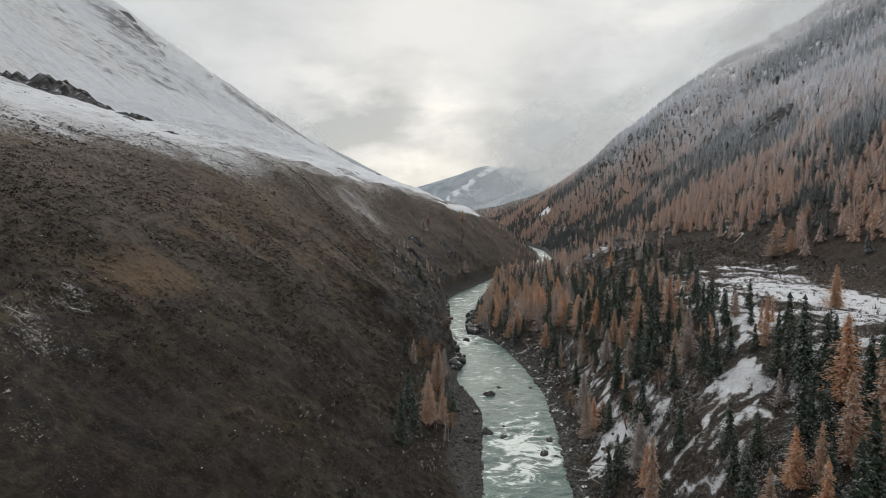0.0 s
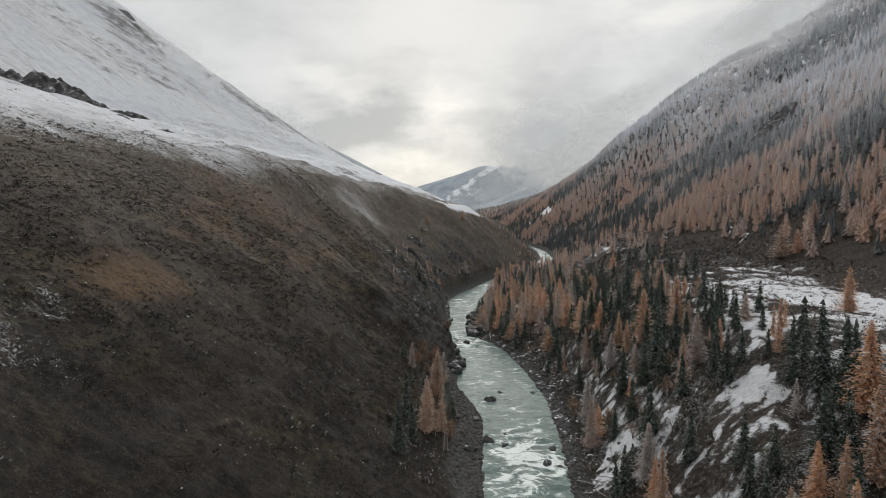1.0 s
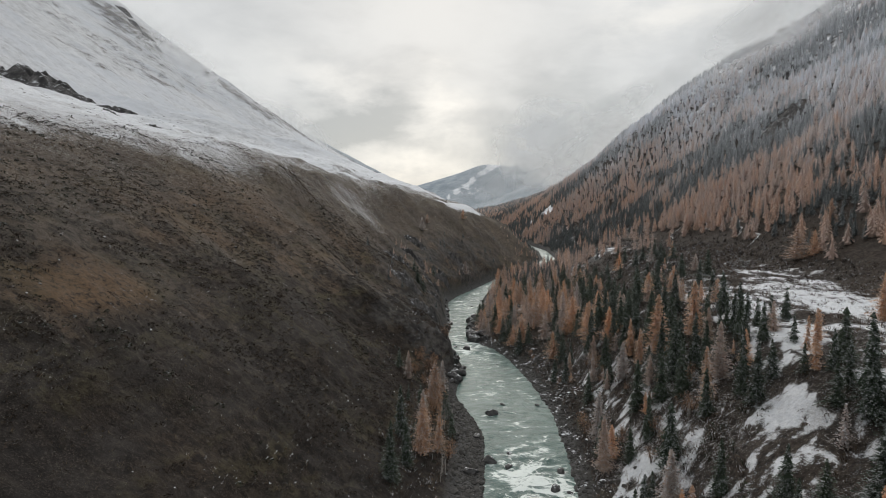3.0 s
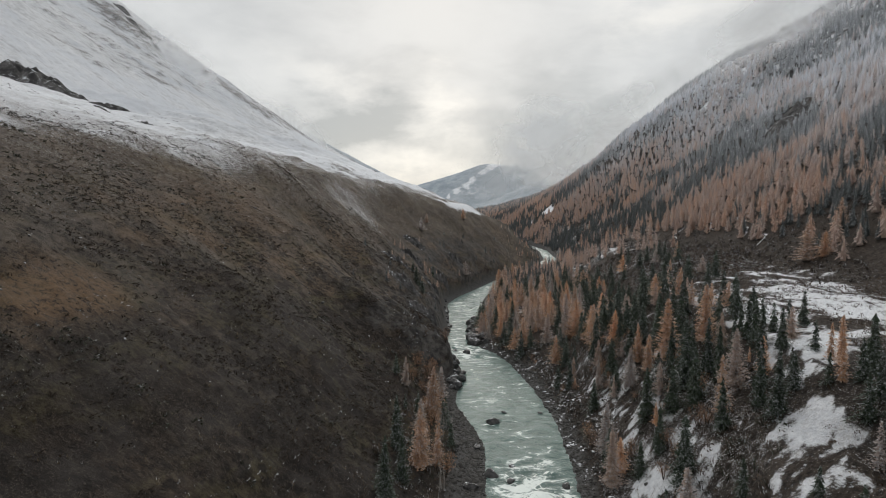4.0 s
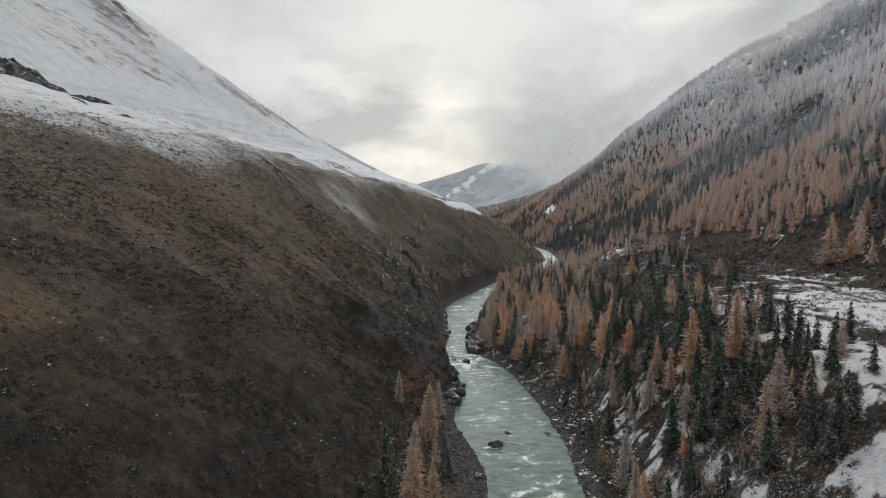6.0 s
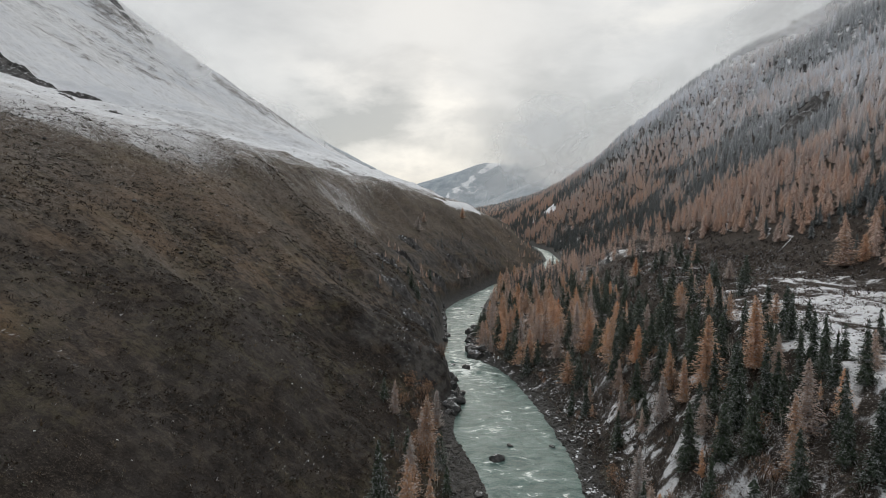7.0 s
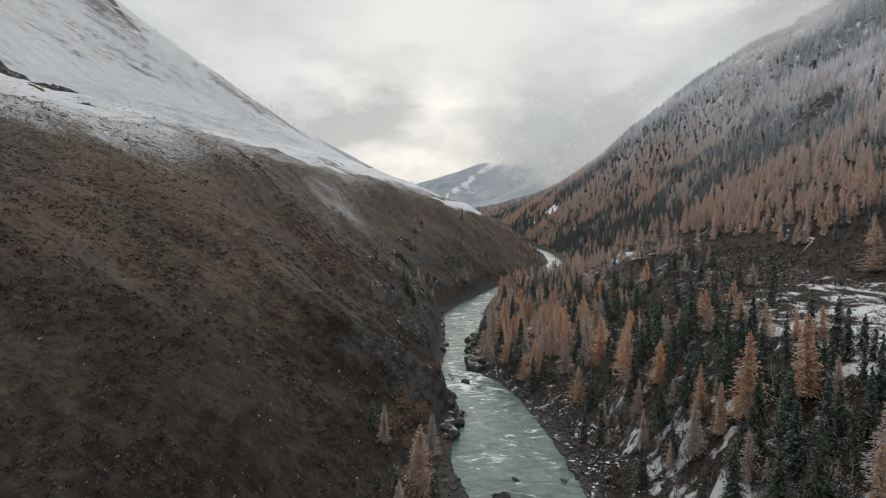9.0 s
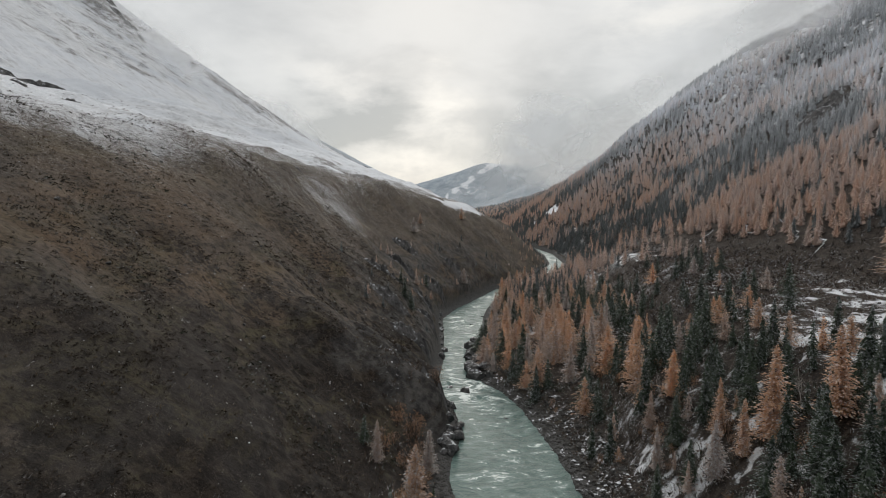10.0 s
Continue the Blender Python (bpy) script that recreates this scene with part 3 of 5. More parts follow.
BOULDERS = [  # x, y, half width of the stones that stand in the stream
    (7.2, 194, 1.9),
    (1.8, 185, 1.7),
    (9.7, 235, 1.8),
    (3.9, 212, 1.2),
    (14.0, 200, 0.9),
    (12.7, 190, 1.1),
    (24.2, 177, 1.4),
    (27.6, 188, 1.2),
    (1.0, 336, 2.1),
    (-5.5, 341, 1.5),
    (-0.6, 298, 1.4),
    (7.6, 419, 2.2),
    (9.1, 381, 2.6),
    (5.2, 363, 1.6),
    (15.1, 406, 1.8),
    (5.5, 480, 1.0),
    (15.5, 306, 0.7),
    (27.6, 246, 0.7),
    (14.4, 246, 0.8),
    (-9.7, 406, 2.0),
    (27.9, 175, 0.8),
    (13.1, 509, 0.8),
]


def build_river():
    ys = steps([(-400, 120, 12, 2), (120, 520, 0.6, 0.9), (520, 1300, 1.5, 8)])
    across = np.linspace(-0.06, 1.06, 56)
    gy = np.repeat(ys[:, None], len(across), 1)
    lb, rb = LEFT_BANK(ys)[:, None], RIGHT_BANK(ys)[:, None]
    gx = lb + (rb - lb) * across[None, :]
    rapids = np.interp(gy, [130, 150, 165, 178, 196, 206, 240, 262, 300, 322, 338, 350, 362, 375, 400, 440, 470, 560, 640],
                       [0.52, 0.6, 0.90, 1.0, 0.84, 0.60, 0.60, 0.52, 0.48, 0.56, 1.0, 1.05, 0.62, 0.66, 0.74, 0.60, 0.68, 0.70, 0.72])
    mid = 1 - np.abs(across[None, :] * 2 - 1) ** 2.5
    calm = fbm(gx, gy, 22.0, 3, 91)
    foam = rapids * (0.45 + 0.55 * mid) + 0.28 * calm
    heave = np.zeros_like(gx)
    for bx, by, r in BOULDERS:
        tail = np.exp(-((gx - bx) / (1.1 * r)) ** 2) * np.where(gy < by, np.exp(-((by - gy) / (4.5 * r)) ** 1.0), np.exp(-((gy - by) / (0.9 * r)) ** 2))
        foam = foam + 0.42 * tail
        heave = heave + 0.25 * r * np.exp(-((gx - bx) / r) ** 2 - ((gy - by - r) / r) ** 2)
    waves = fbm(gx, gy, 3.2, 3, 93) * 0.5 * rapids + np.abs(fbm(gx * 0.7, gy, 6.0, 3, 95)) * 1.5 * rapids * mid
    gz = RIVER_Z(gy) - 0.40 + waves + heave * mid
    me = grid_mesh("river", gx, gy, gz, WATER)
    add_attr(me, "foam", np.clip(foam, 0, 1.4))
    ob = new("river", me)
    return tagged(ob, "milky green river with white rapids between stony banks", "river", kind="structure")


build_ground()
build_river()


# ---- trees ----
def part(name, me, parent, label=""):
    ob = new(name, me)
    ob.parent = parent
    return tagged(ob, label)


def join(chunks):
    """Corners and triangles of many pieces as one."""
    cos, faces, base = [], [], 0
    for co, fa in chunks:
        cos.append(co)
        faces.append(fa + base)
        base += len(co)
    return np.concatenate(cos), np.concatenate(faces)


def rod(a, b, r0, r1, sides=5):
    """A tapered rod from a to b."""
    a, b = np.array(a, float), np.array(b, float)
    axis = b - a
    axis = axis / np.linalg.norm(axis)
    side = np.cross(axis, [0.3, 0.9, 0.2])
    side = side / np.linalg.norm(side)
    other = np.cross(axis, side)
    ang = np.arange(sides) * 2 * math.pi / sides
    ring = np.cos(ang)[:, None] * side + np.sin(ang)[:, None] * other
    co = np.concatenate([a + ring * r0, b + ring * r1])
    i = np.arange(sides)
    j = (i + 1) % sides
    return co, np.concatenate([np.stack([i, j, j + sides], 1), np.stack([i, j + sides, i + sides], 1)])


def conifer_crown(rng, boughs, base, wide, droop, leaf, fine, shape=0.82):
    """Boughs of a tree one high, set in a loose spiral: sprays of small leaf blades on drooping twigs."""
    cos, faces, n = [], [], 0
    lop = [rng.uniform(0.62, 1.25) for _ in range(6)]
    for k in range(boughs):
        f = ((k + rng.uniform(0, 1)) / boughs) ** 1.25
        z = base + (0.985 - base) * f
        bulge = 1 + 0.16 * math.sin(f * 21 + lop[0] * 9) + 0.10 * math.sin(f * 47 + lop[1] * 9)
        reach = wide * (1 - f) ** shape * (0.60 + 0.40 * min(1.0, f * 7 + 0.3)) * bulge + 0.012
        a = k * 2.39996 + rng.uniform(-0.5, 0.5)
        r = reach * rng.uniform(0.42, 1.3) * lop[int(a / 1.0472) % 6]
        out = np.array([math.cos(a), math.sin(a), 0])
        side = np.array([-math.sin(a), math.cos(a), 0])
        tip_drop = droop * r * rng.uniform(0.4, 1.5)
        sprays = max(2, int(fine * r / wide + 1.5))
        for s in range(sprays):
            u = (s + 0.6) / sprays
            c0 = out * r * u + side * rng.uniform(-1, 1) * (0.3 * r * u + 0.4 * leaf) + np.array([0, 0, z - tip_drop * u ** 1.5 + rng.uniform(-0.02, 0.02)])
            w = leaf * (1.2 - 0.5 * u) * rng.uniform(0.6, 1.4)
            l = r / sprays + leaf * 0.6
            lift = rng.uniform(-0.7, 0.7) * w
            cos += [c0 - out * l * 0.5, c0 + side * w - np.array([0, 0, 0.5 * w + lift]), c0 + out * l * 0.75 - np.array([0, 0, rng.uniform(0, 0.5) * l]),
                    c0 - side * w - np.array([0, 0, 0.5 * w - lift])]
            faces += [(n, n + 1, n + 2), (n, n + 2, n + 3)]
            n += 4
    return np.array(cos), np.array(faces)


def far_tree(tufts, seed, rad0=0.22, size=0.13, shape=0.75, core=4):
    """A small ragged tree one high, for woods seen from afar: leaf clumps leaning out round a dark heart."""
    r = random.Random(seed)
    cos, faces, n = [], [], 0
    for k in range(tufts):
        f = ((k + r.uniform(0, 1)) / tufts) ** 1.2
        a = k * 2.39996 + r.uniform(-0.6, 0.6)
        q = rad0 * (1 - f) ** shape * r.uniform(0.75, 1.2) + 0.015
        z = 0.08 + 0.88 * f
        s = size * (1.15 - 0.75 * f) * r.uniform(0.7, 1.3)
        o, t = (math.cos(a), math.sin(a)), (-math.sin(a), math.cos(a))
        top = 0.35 * q
        cos += [(o[0] * top, o[1] * top, z + s * r.uniform(0.9, 1.5)), (o[0] * q + t[0] * s * 0.75, o[1] * q + t[1] * s * 0.75, z - s * r.uniform(0.1, 0.5)),
                (o[0] * q - t[0] * s * 0.75, o[1] * q - t[1] * s * 0.75, z - s * r.uniform(0.1, 0.5))]
        faces.append((n, n + 2, n + 1))
        n += 3
    for k in range(core):
        a0, a1 = 1.5708 * k, 1.5708 * (k + 1)
        q = rad0 * 0.55
        cos += [(0, 0, 0.99), (q * math.cos(a0), q * math.sin(a0), 0.02), (q * math.cos(a1), q * math.sin(a1), 0.02)]
        faces.append((n, n + 1, n + 2))
        n += 3
    return np.array(cos), np.array(faces)


def crown_of(kind, rng, fine=1.0, girth=1.0):
    if kind == "spruce":
        boughs = conifer_crown(rng, int(340 * fine), 0.03, girth * rng.uniform(0.18, 0.23), 0.55, 0.0155 / fine ** 0.45, 6.0, 0.90)
        heart = far_tree(16, rng.randrange(999), 0.09, 0.12, core=0)
    else:
        boughs = conifer_crown(rng, int(340 * fine), 0.06, girth * rng.uniform(0.17, 0.225), 0.02, 0.0135 / fine ** 0.45, 6.5, 0.80)
        heart = far_tree(18, rng.randrange(999), 0.07, 0.09, core=0)
    return join([boughs, heart])


NEEDLES = {"spruce": SPRUCE, "larch": LARCH, "pale_larch": PALE_LARCH}


def make_conifer(kind, rng, fine=1.0, girth=1.0):
    """Crown and trunk meshes of a tree one metre high."""
    lean = rng.uniform(-0.012, 0.012)
    trunk = [rod((0, 0, -0.06), (lean, 0, 0.5), 0.014, 0.009, 6), rod((lean, 0, 0.5), (0, lean, 0.99), 0.009, 0.002, 5)]
    for k in range(7):
        a, z = rng.uniform(0, 6.28), rng.uniform(0.05, 0.2)
        trunk.append(rod((0, 0, z), (0.10 * math.cos(a), 0.10 * math.sin(a), z - 0.02), 0.003, 0.001, 3))
    return raw_mesh("crown", *crown_of(kind, rng, fine, girth), NEEDLES[kind], False), raw_mesh("trunk", *join(trunk), BARK)


rng = random.Random(7)
CLOSE = {k: [make_conifer(k, rng, 1.7) for _ in range(6)] for k in ("spruce", "larch", "pale_larch")}
KINDS = {k: [make_conifer(k, rng, 0.85, 1.6) for _ in range(8)] for k in ("spruce", "larch", "pale_larch")}
YOUNG = {k: [make_conifer(k, rng, 0.3, 1.2) for _ in range(8)] for k in ("spruce", "larch", "pale_larch")}
LABELS = {"spruce": "dark green spruce with a dusting of snow on its boughs", "larch": "orange autumn larch with an airy tapering crown",
          "pale_larch": "half-bare brownish larch whitened by hoarfrost"}


def ground_z(x, y):
    return float(land(np.array([float(x)]), np.array([float(y)]))[0][0])


taken = []


def plant(kind, x, y, height, where="on the river bank"):
    stock = (CLOSE if y < 275 and height > 10 else KINDS if height > 9 else YOUNG)[kind]
    crown, trunk = stock[rng.randrange(len(stock))]
    slim = rng.uniform(0.85, 1.2) * (1.15 if height < 8 else 1)
    base = new("larch_tree" if "larch" in kind else "spruce_tree")
    part("trunk", trunk, base)
    part("crown", crown, base)
    base.matrix_basis = pose(x, y, ground_z(x, y) - 0.1, 0, 0, rng.uniform(0, 360)) @ Matrix.Diagonal((height * slim, height * slim, height, 1))
    taken.append((x, y))
    return tagged(base, LABELS[kind], "tree", group=kind.replace("_", " ") + " trees " + where)


def room(x, y, gap):
    return all((a - x) ** 2 + (b - y) ** 2 >= gap * gap for a, b in taken)


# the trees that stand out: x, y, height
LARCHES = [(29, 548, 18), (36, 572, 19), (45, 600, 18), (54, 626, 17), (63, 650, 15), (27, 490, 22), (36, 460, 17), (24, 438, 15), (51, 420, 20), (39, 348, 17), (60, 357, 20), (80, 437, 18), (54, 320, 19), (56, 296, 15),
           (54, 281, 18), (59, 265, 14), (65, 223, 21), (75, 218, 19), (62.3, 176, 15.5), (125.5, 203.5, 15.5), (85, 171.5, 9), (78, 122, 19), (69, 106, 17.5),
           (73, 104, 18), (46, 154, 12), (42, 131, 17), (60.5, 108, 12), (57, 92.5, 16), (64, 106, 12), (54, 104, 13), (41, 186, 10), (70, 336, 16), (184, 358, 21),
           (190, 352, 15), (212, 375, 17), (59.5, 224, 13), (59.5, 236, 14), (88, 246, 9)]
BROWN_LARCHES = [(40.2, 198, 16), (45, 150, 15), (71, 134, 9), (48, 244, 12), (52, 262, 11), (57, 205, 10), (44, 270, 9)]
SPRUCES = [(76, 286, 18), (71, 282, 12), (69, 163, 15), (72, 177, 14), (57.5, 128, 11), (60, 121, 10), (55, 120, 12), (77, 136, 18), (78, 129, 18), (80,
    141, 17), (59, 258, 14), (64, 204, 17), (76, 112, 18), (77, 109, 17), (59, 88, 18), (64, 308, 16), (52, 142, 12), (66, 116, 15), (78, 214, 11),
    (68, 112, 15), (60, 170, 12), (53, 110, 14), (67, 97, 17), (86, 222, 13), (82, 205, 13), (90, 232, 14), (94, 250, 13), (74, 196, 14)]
LEFT_LARCHES = [(-11.4, 181.5, 16), (-10.3, 226.5, 18), (-7.4, 191, 11), (-13, 206, 11), (-9, 257, 13)]
LEFT_SPRUCES = [(-18, 186, 15), (-15, 170, 13), (-17, 156, 14)]


def in_streak(x, y, cx, cy, ux, uy, long, wide):
    return (((x - cx) * ux + (y - cy) * uy) / long) ** 4 + (((x - cx) * uy - (y - cy) * ux) / wide) ** 4 < 1


def in_patch(x, y):
    return np.any([in_streak(x, y, *place) for place in SNOW_PATCHES], axis=0)


def in_clearing(x, y):
    """The snow chute and the bare scree under the terrace stay open."""
    return in_streak(x, y, 64, 140, 0.35, 0.94, 22, 9) or in_streak(x, y, 40, 165, 0.50, 0.86, 14, 5) or in_streak(x, y, 50, 204, 0.55, 0.83, 10, 3) or in_streak(x, y, 57, 157, 0.35, 0.94, 22, 6.5)


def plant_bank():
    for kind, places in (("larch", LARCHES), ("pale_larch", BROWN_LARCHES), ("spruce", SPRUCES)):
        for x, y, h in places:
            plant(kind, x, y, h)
    for kind, places in (("larch", LEFT_LARCHES[:3]), ("pale_larch", LEFT_LARCHES[3:]), ("spruce", LEFT_SPRUCES)):
        for x, y, h in places:
            plant(kind, x, y, h, "under the slope")
    for kind, x, y, h in (("pale_larch", -41, 580, 13), ("pale_larch", -38, 610, 10), ("larch", -3, 687, 12), ("pale_larch", 0, 572, 13), ("spruce", -32, 418, 12),
                          ("spruce", -27, 402, 10), ("spruce", -36, 436, 9), ("pale_larch", -30, 470, 8), ("spruce", -26, 506, 9)):
        plant(kind, x, y, h, "on the steep far slope")
    for k in range(15):
        y = 160 + 92 * rng.random()
        x = float(LEFT_BANK(y)) - rng.uniform(9, 24)
        if room(x, y, 3.0):
            plant(rng.choice(("larch", "pale_larch", "spruce", "spruce")), x, y, rng.triangular(5, 14, 8), "under the slope")
    count = {"spruce": len(SPRUCES), "larch": len(LARCHES), "pale_larch": 0}
    tries = 0
    while tries < 9000 and count["spruce"] < 285:
        tries += 1
        y = 70 + 420 * rng.random()
        share = rng.random() ** 0.8
        wide = float(BANK_WIDTH(y))
        x = float(RIGHT_BANK(y)) + 6 + share * (wide * 1.02 - 4)
        thick = 0.5 + 0.5 * float(fbm(np.array([x]), np.array([y]), 28.0, 2, 101)[0])
        tongue = float(step01(y, 322, 362))
        middle = float(step01(share, 0.34, 0.52))
        open_top = 1 - 0.95 * float(step01(share, 0.66, 0.82))
        want = tongue * (0.30 + 0.5 * thick) * (1 - 0.95 * float(step01(share, 0.52, 0.70))) + (1 - tongue) * (0.08 * open_top + 0.62 * middle * open_top * thick)
        if rng.random() > want or in_clearing(x, y):
            continue
        kind = "spruce"
        if rng.random() < (0.60 if y > 330 and share < 0.4 else 0.22):
            kind = "larch" if rng.random() < (0.68 if y > 330 else 0.5) else "pale_larch"
        if count[kind] >= 290 or not room(x, y, 5.4 + 2.6 * tongue):
            continue
        count[kind] += 1
        plant(kind, x, y, (rng.triangular(9, 20, 14) if y > 320 else rng.triangular(7, 20, 13)) * (0.8 if share < 0.2 and y < 300 else 1) * (0.72 if share > 0.56 else 1))
    for k in range(26):
        # trees at the water's edge round the tongue
        y = 318 + 6.2 * k
        x = float(RIGHT_BANK(y)) + rng.uniform(5, 10)
        if room(x, y, 4.0):
            plant(rng.choice(("spruce", "larch", "pale_larch", "spruce")), x, y, rng.triangular(8, 18, 12))
    for k in range(80):
        # saplings among the brush of the bank
        y = 85 + 330 * rng.random()
        x = float(RIGHT_BANK(y)) + 9 + 0.62 * float(BANK_WIDTH(y)) * rng.random()
        if room(x, y, 2.6) and not in_clearing(x, y):
            plant(rng.choice(("spruce", "pale_larch", "pale_larch", "larch")), x, y, rng.triangular(2.5, 9, 4.5), "young on the bank")


plant_bank()


# ---- bare snags ----
def snag_material():
    m, T, b = material("pale_bare_wood", 0.9, 0.15)
    p = T.scaled(position(T), (4.0, 4.0, 0.8))
    put(T, b, "Base Color", T.mix(T.noise(p, 1.0, 4.0, 0.6), (0.20, 0.18, 0.165), (0.48, 0.45, 0.42)))
    return m


PALE_WOOD = snag_material()


def make_snag(seed):
    """A bare leaning stem one high, with thin twigs."""
    q = random.Random(seed)
    pts = [np.array((0.10 * q.uniform(-1, 1) * f, 0.10 * q.uniform(-1, 1) * f, f - 0.04)) for f in (0, 0.25, 0.5, 0.75, 1.04)]
    stem = [rod(pts[k], pts[k + 1], 0.014 - 0.003 * k, 0.011 - 0.003 * k + 0.0005, 6) for k in range(4)]
    twigs = []
    for k in range(26):
        f = q.uniform(0.3, 0.98)
        i = min(3, int(f * 4))
        p = pts[i] + (pts[i + 1] - pts[i]) * (f * 4 - i)
        a, l = q.uniform(0, 6.28), (1.1 - f) * q.uniform(0.15, 0.35)
        tip = p + np.array((math.cos(a) * l, math.sin(a) * l, l * q.uniform(0.2, 0.9)))
        twigs.append(rod(p, tip, 0.0035, 0.0010, 3))
        for _ in range(2):
            m = p + (tip - p) * q.uniform(0.4, 0.9)
            twigs.append(rod(m, m + np.array((q.uniform(-1, 1), q.uniform(-1, 1), q.uniform(0, 1))) * l * 0.4, 0.002, 0.0006, 3))
    return raw_mesh("stem", *join(stem), PALE_WOOD), raw_mesh("twigs", *join(twigs), PALE_WOOD, False)


SNAGS = [make_snag(60 + k) for k in range(4)]


def plant_snag(x, y, height, where):
    stem, twigs = SNAGS[rng.randrange(4)]
    base = new("bare_tree")
    part("stem", stem, base)
    tagged(part("twigs", twigs, base), kind="stuff")
    base.matrix_basis = pose(x, y, ground_z(x, y) - 0.1, rng.uniform(-6, 6), rng.uniform(-6, 6), rng.uniform(0, 360)) @ Matrix.Scale(height, 4)
    return tagged(base, "bare pale stem with thin leafless twigs", "tree", group="bare trees " + where)


for k in range(11):
    yy = rng.uniform(168, 250)
    plant_snag(float(LEFT_BANK(yy)) - rng.uniform(8, 16), yy, rng.uniform(6, 11), "under the slope")
def make_thicket(seed):
    """A leafy bush tree one high: stems from one foot and a loose crown of fading leaves."""
    q = random.Random(seed)
    stems, cos, faces = [], [], []
    for k in range(6):
        a, r = q.uniform(0, 6.28), q.uniform(0.10, 0.32)
        tip = np.array((math.cos(a) * r, math.sin(a) * r, q.uniform(0.7, 0.98)))
        bend = tip * 0.5 + np.array((0, 0, 0.06))
        stems += [rod((0, 0, -0.05), bend, 0.014, 0.010, 5), rod(bend, tip, 0.010, 0.003, 4)]
        for j in range(70):
            c = tip * (0.35 + 0.68 * q.random()) + np.array([q.gauss(0, 0.09), q.gauss(0, 0.09), q.gauss(0, 0.06)])
            n = len(cos)
            cos += [c + np.array([q.uniform(-1, 1), q.uniform(-1, 1), q.uniform(-1, 1)]) * 0.035 for _ in range(3)]
            faces.append((n, n + 1, n + 2))
    return raw_mesh("crown", np.array(cos), np.array(faces), FADED, False), raw_mesh("trunk", *join(stems), BARK)


FADED = leaf_material("faded_brown_leaves", (0.115, 0.070, 0.045), (0.42, 0.235, 0.130), (0.35, 0.6), 20, 120, None, 0.06, 0.45)
THICKETS = [make_thicket(80 + k) for k in range(5)]


def plant_thicket(x, y, height, where):
    crown, stems = THICKETS[rng.randrange(5)]
    base = new("bush_tree")
    part("trunk", stems, base)
    part("crown", crown, base)
    base.matrix_basis = pose(x, y, ground_z(x, y) - 0.1, 0, 0, rng.uniform(0, 360)) @ Matrix.Scale(height, 4)
    return tagged(base, "brown autumn bush with thinning leaves on several stems", "bush", group="brown bushes " + where)


for k in range(20):
    yy = rng.uniform(170, 300)
    plant_thicket(float(LEFT_BANK(yy)) - rng.uniform(6, 18), yy, rng.uniform(4, 9), "under the slope")
for k in range(46):
    yy = rng.uniform(170, 345)
    plant_thicket(float(RIGHT_BANK(yy)) + rng.uniform(6, 34), yy, rng.uniform(3, 7), "on the river bank")
for k in range(34):
    yy = rng.uniform(150, 420)
    plant_snag(float(RIGHT_BANK(yy)) + rng.uniform(9, 42), yy, rng.uniform(4, 9), "on the river bank")


# ---- the far woods ----
def scatter(templates, x, y, z, height, turn, pick):
    """Many copies of small templates as one array of corners and triangles, and the owner of each corner."""
    chunks, owners = [], []
    for k, (co, fa) in enumerate(templates):
        sel = np.where(pick == k)[0]
        if not len(sel):
            continue
        c, s = np.cos(turn[sel])[:, None], np.sin(turn[sel])[:, None]
        h = height[sel][:, None]
        px = (co[:, 0] * c - co[:, 1] * s) * h + x[sel][:, None]
        py = (co[:, 0] * s + co[:, 1] * c) * h + y[sel][:, None]
        pz = co[:, 2] * h + z[sel][:, None]
        chunks.append((np.stack([px, py, pz], -1).reshape(-1, 3), (fa[None] + (np.arange(len(sel)) * len(co))[:, None, None]).reshape(-1, 3)))
        owners.append(np.repeat(sel, len(co)))
    co, fa = join(chunks)
    return co, fa, np.concatenate(owners)


def sown(seed, x0, x1, y0, y1, gap):
    """Jittered places over a rectangle."""
    r = np.random.default_rng(seed)
    gx, gy = np.meshgrid(np.arange(x0, x1, gap), np.arange(y0, y1, gap))
    return gx.ravel() + r.uniform(-0.7, 0.7, gx.size) * gap, gy.ravel() + r.uniform(-0.7, 0.7, gy.size) * gap, r


def build_woods(name, seed, box, gap, template, label, dense, tall, lean_orange=0.0):
    x, y, r = sown(seed, *box, gap)
    z, dl, dr, over, share, d = land(x, y)
    keep = (r.random(x.size) < dense(x, y, z, dl, dr, share, d)) & (np.abs(x) < 0.86 * (y + 60))
    x, y, z = x[keep], y[keep], z[keep]
    tone = np.clip(r.normal(0.5, 0.26, x.size) + 0.45 * fbm(x, y, 130.0, 4, 113, 0.6), 0, 1)
    orange = fbm(x, y, 80.0, 4, 111, 0.6) * 1.7 + r.normal(0, 0.22, x.size) - 0.08 * (1 - step01(z, 55, 100)) - 0.8 * np.exp(-((x - 352) / 48.0) ** 2 - ((y - 700) / 60.0) ** 2) - 0.7 * np.exp(-((x - 462) / 45.0) ** 2 - ((y - 1150) / 60.0) ** 2) > -lean_orange
    for kind, mat, sel in (("larch", FAR_LARCH, orange), ("spruce", FAR_SPRUCE, ~orange)):
        n = int(sel.sum())
        made = [template(kind, seed + 10 * k) for k in range(6)]
        co, fa, who = scatter(made, x[sel], y[sel], z[sel] - 0.3, r.triangular(tall[0], tall[1], tall[2], n), r.uniform(0, 6.28, n), r.integers(0, 6, n))
        me = raw_mesh(name + "_" + kind, co, fa, mat, False)
        add_attr(me, "tone", tone[sel][who])
        tagged(new(name + "_" + kind, me), label % kind, "forest", kind="stuff")


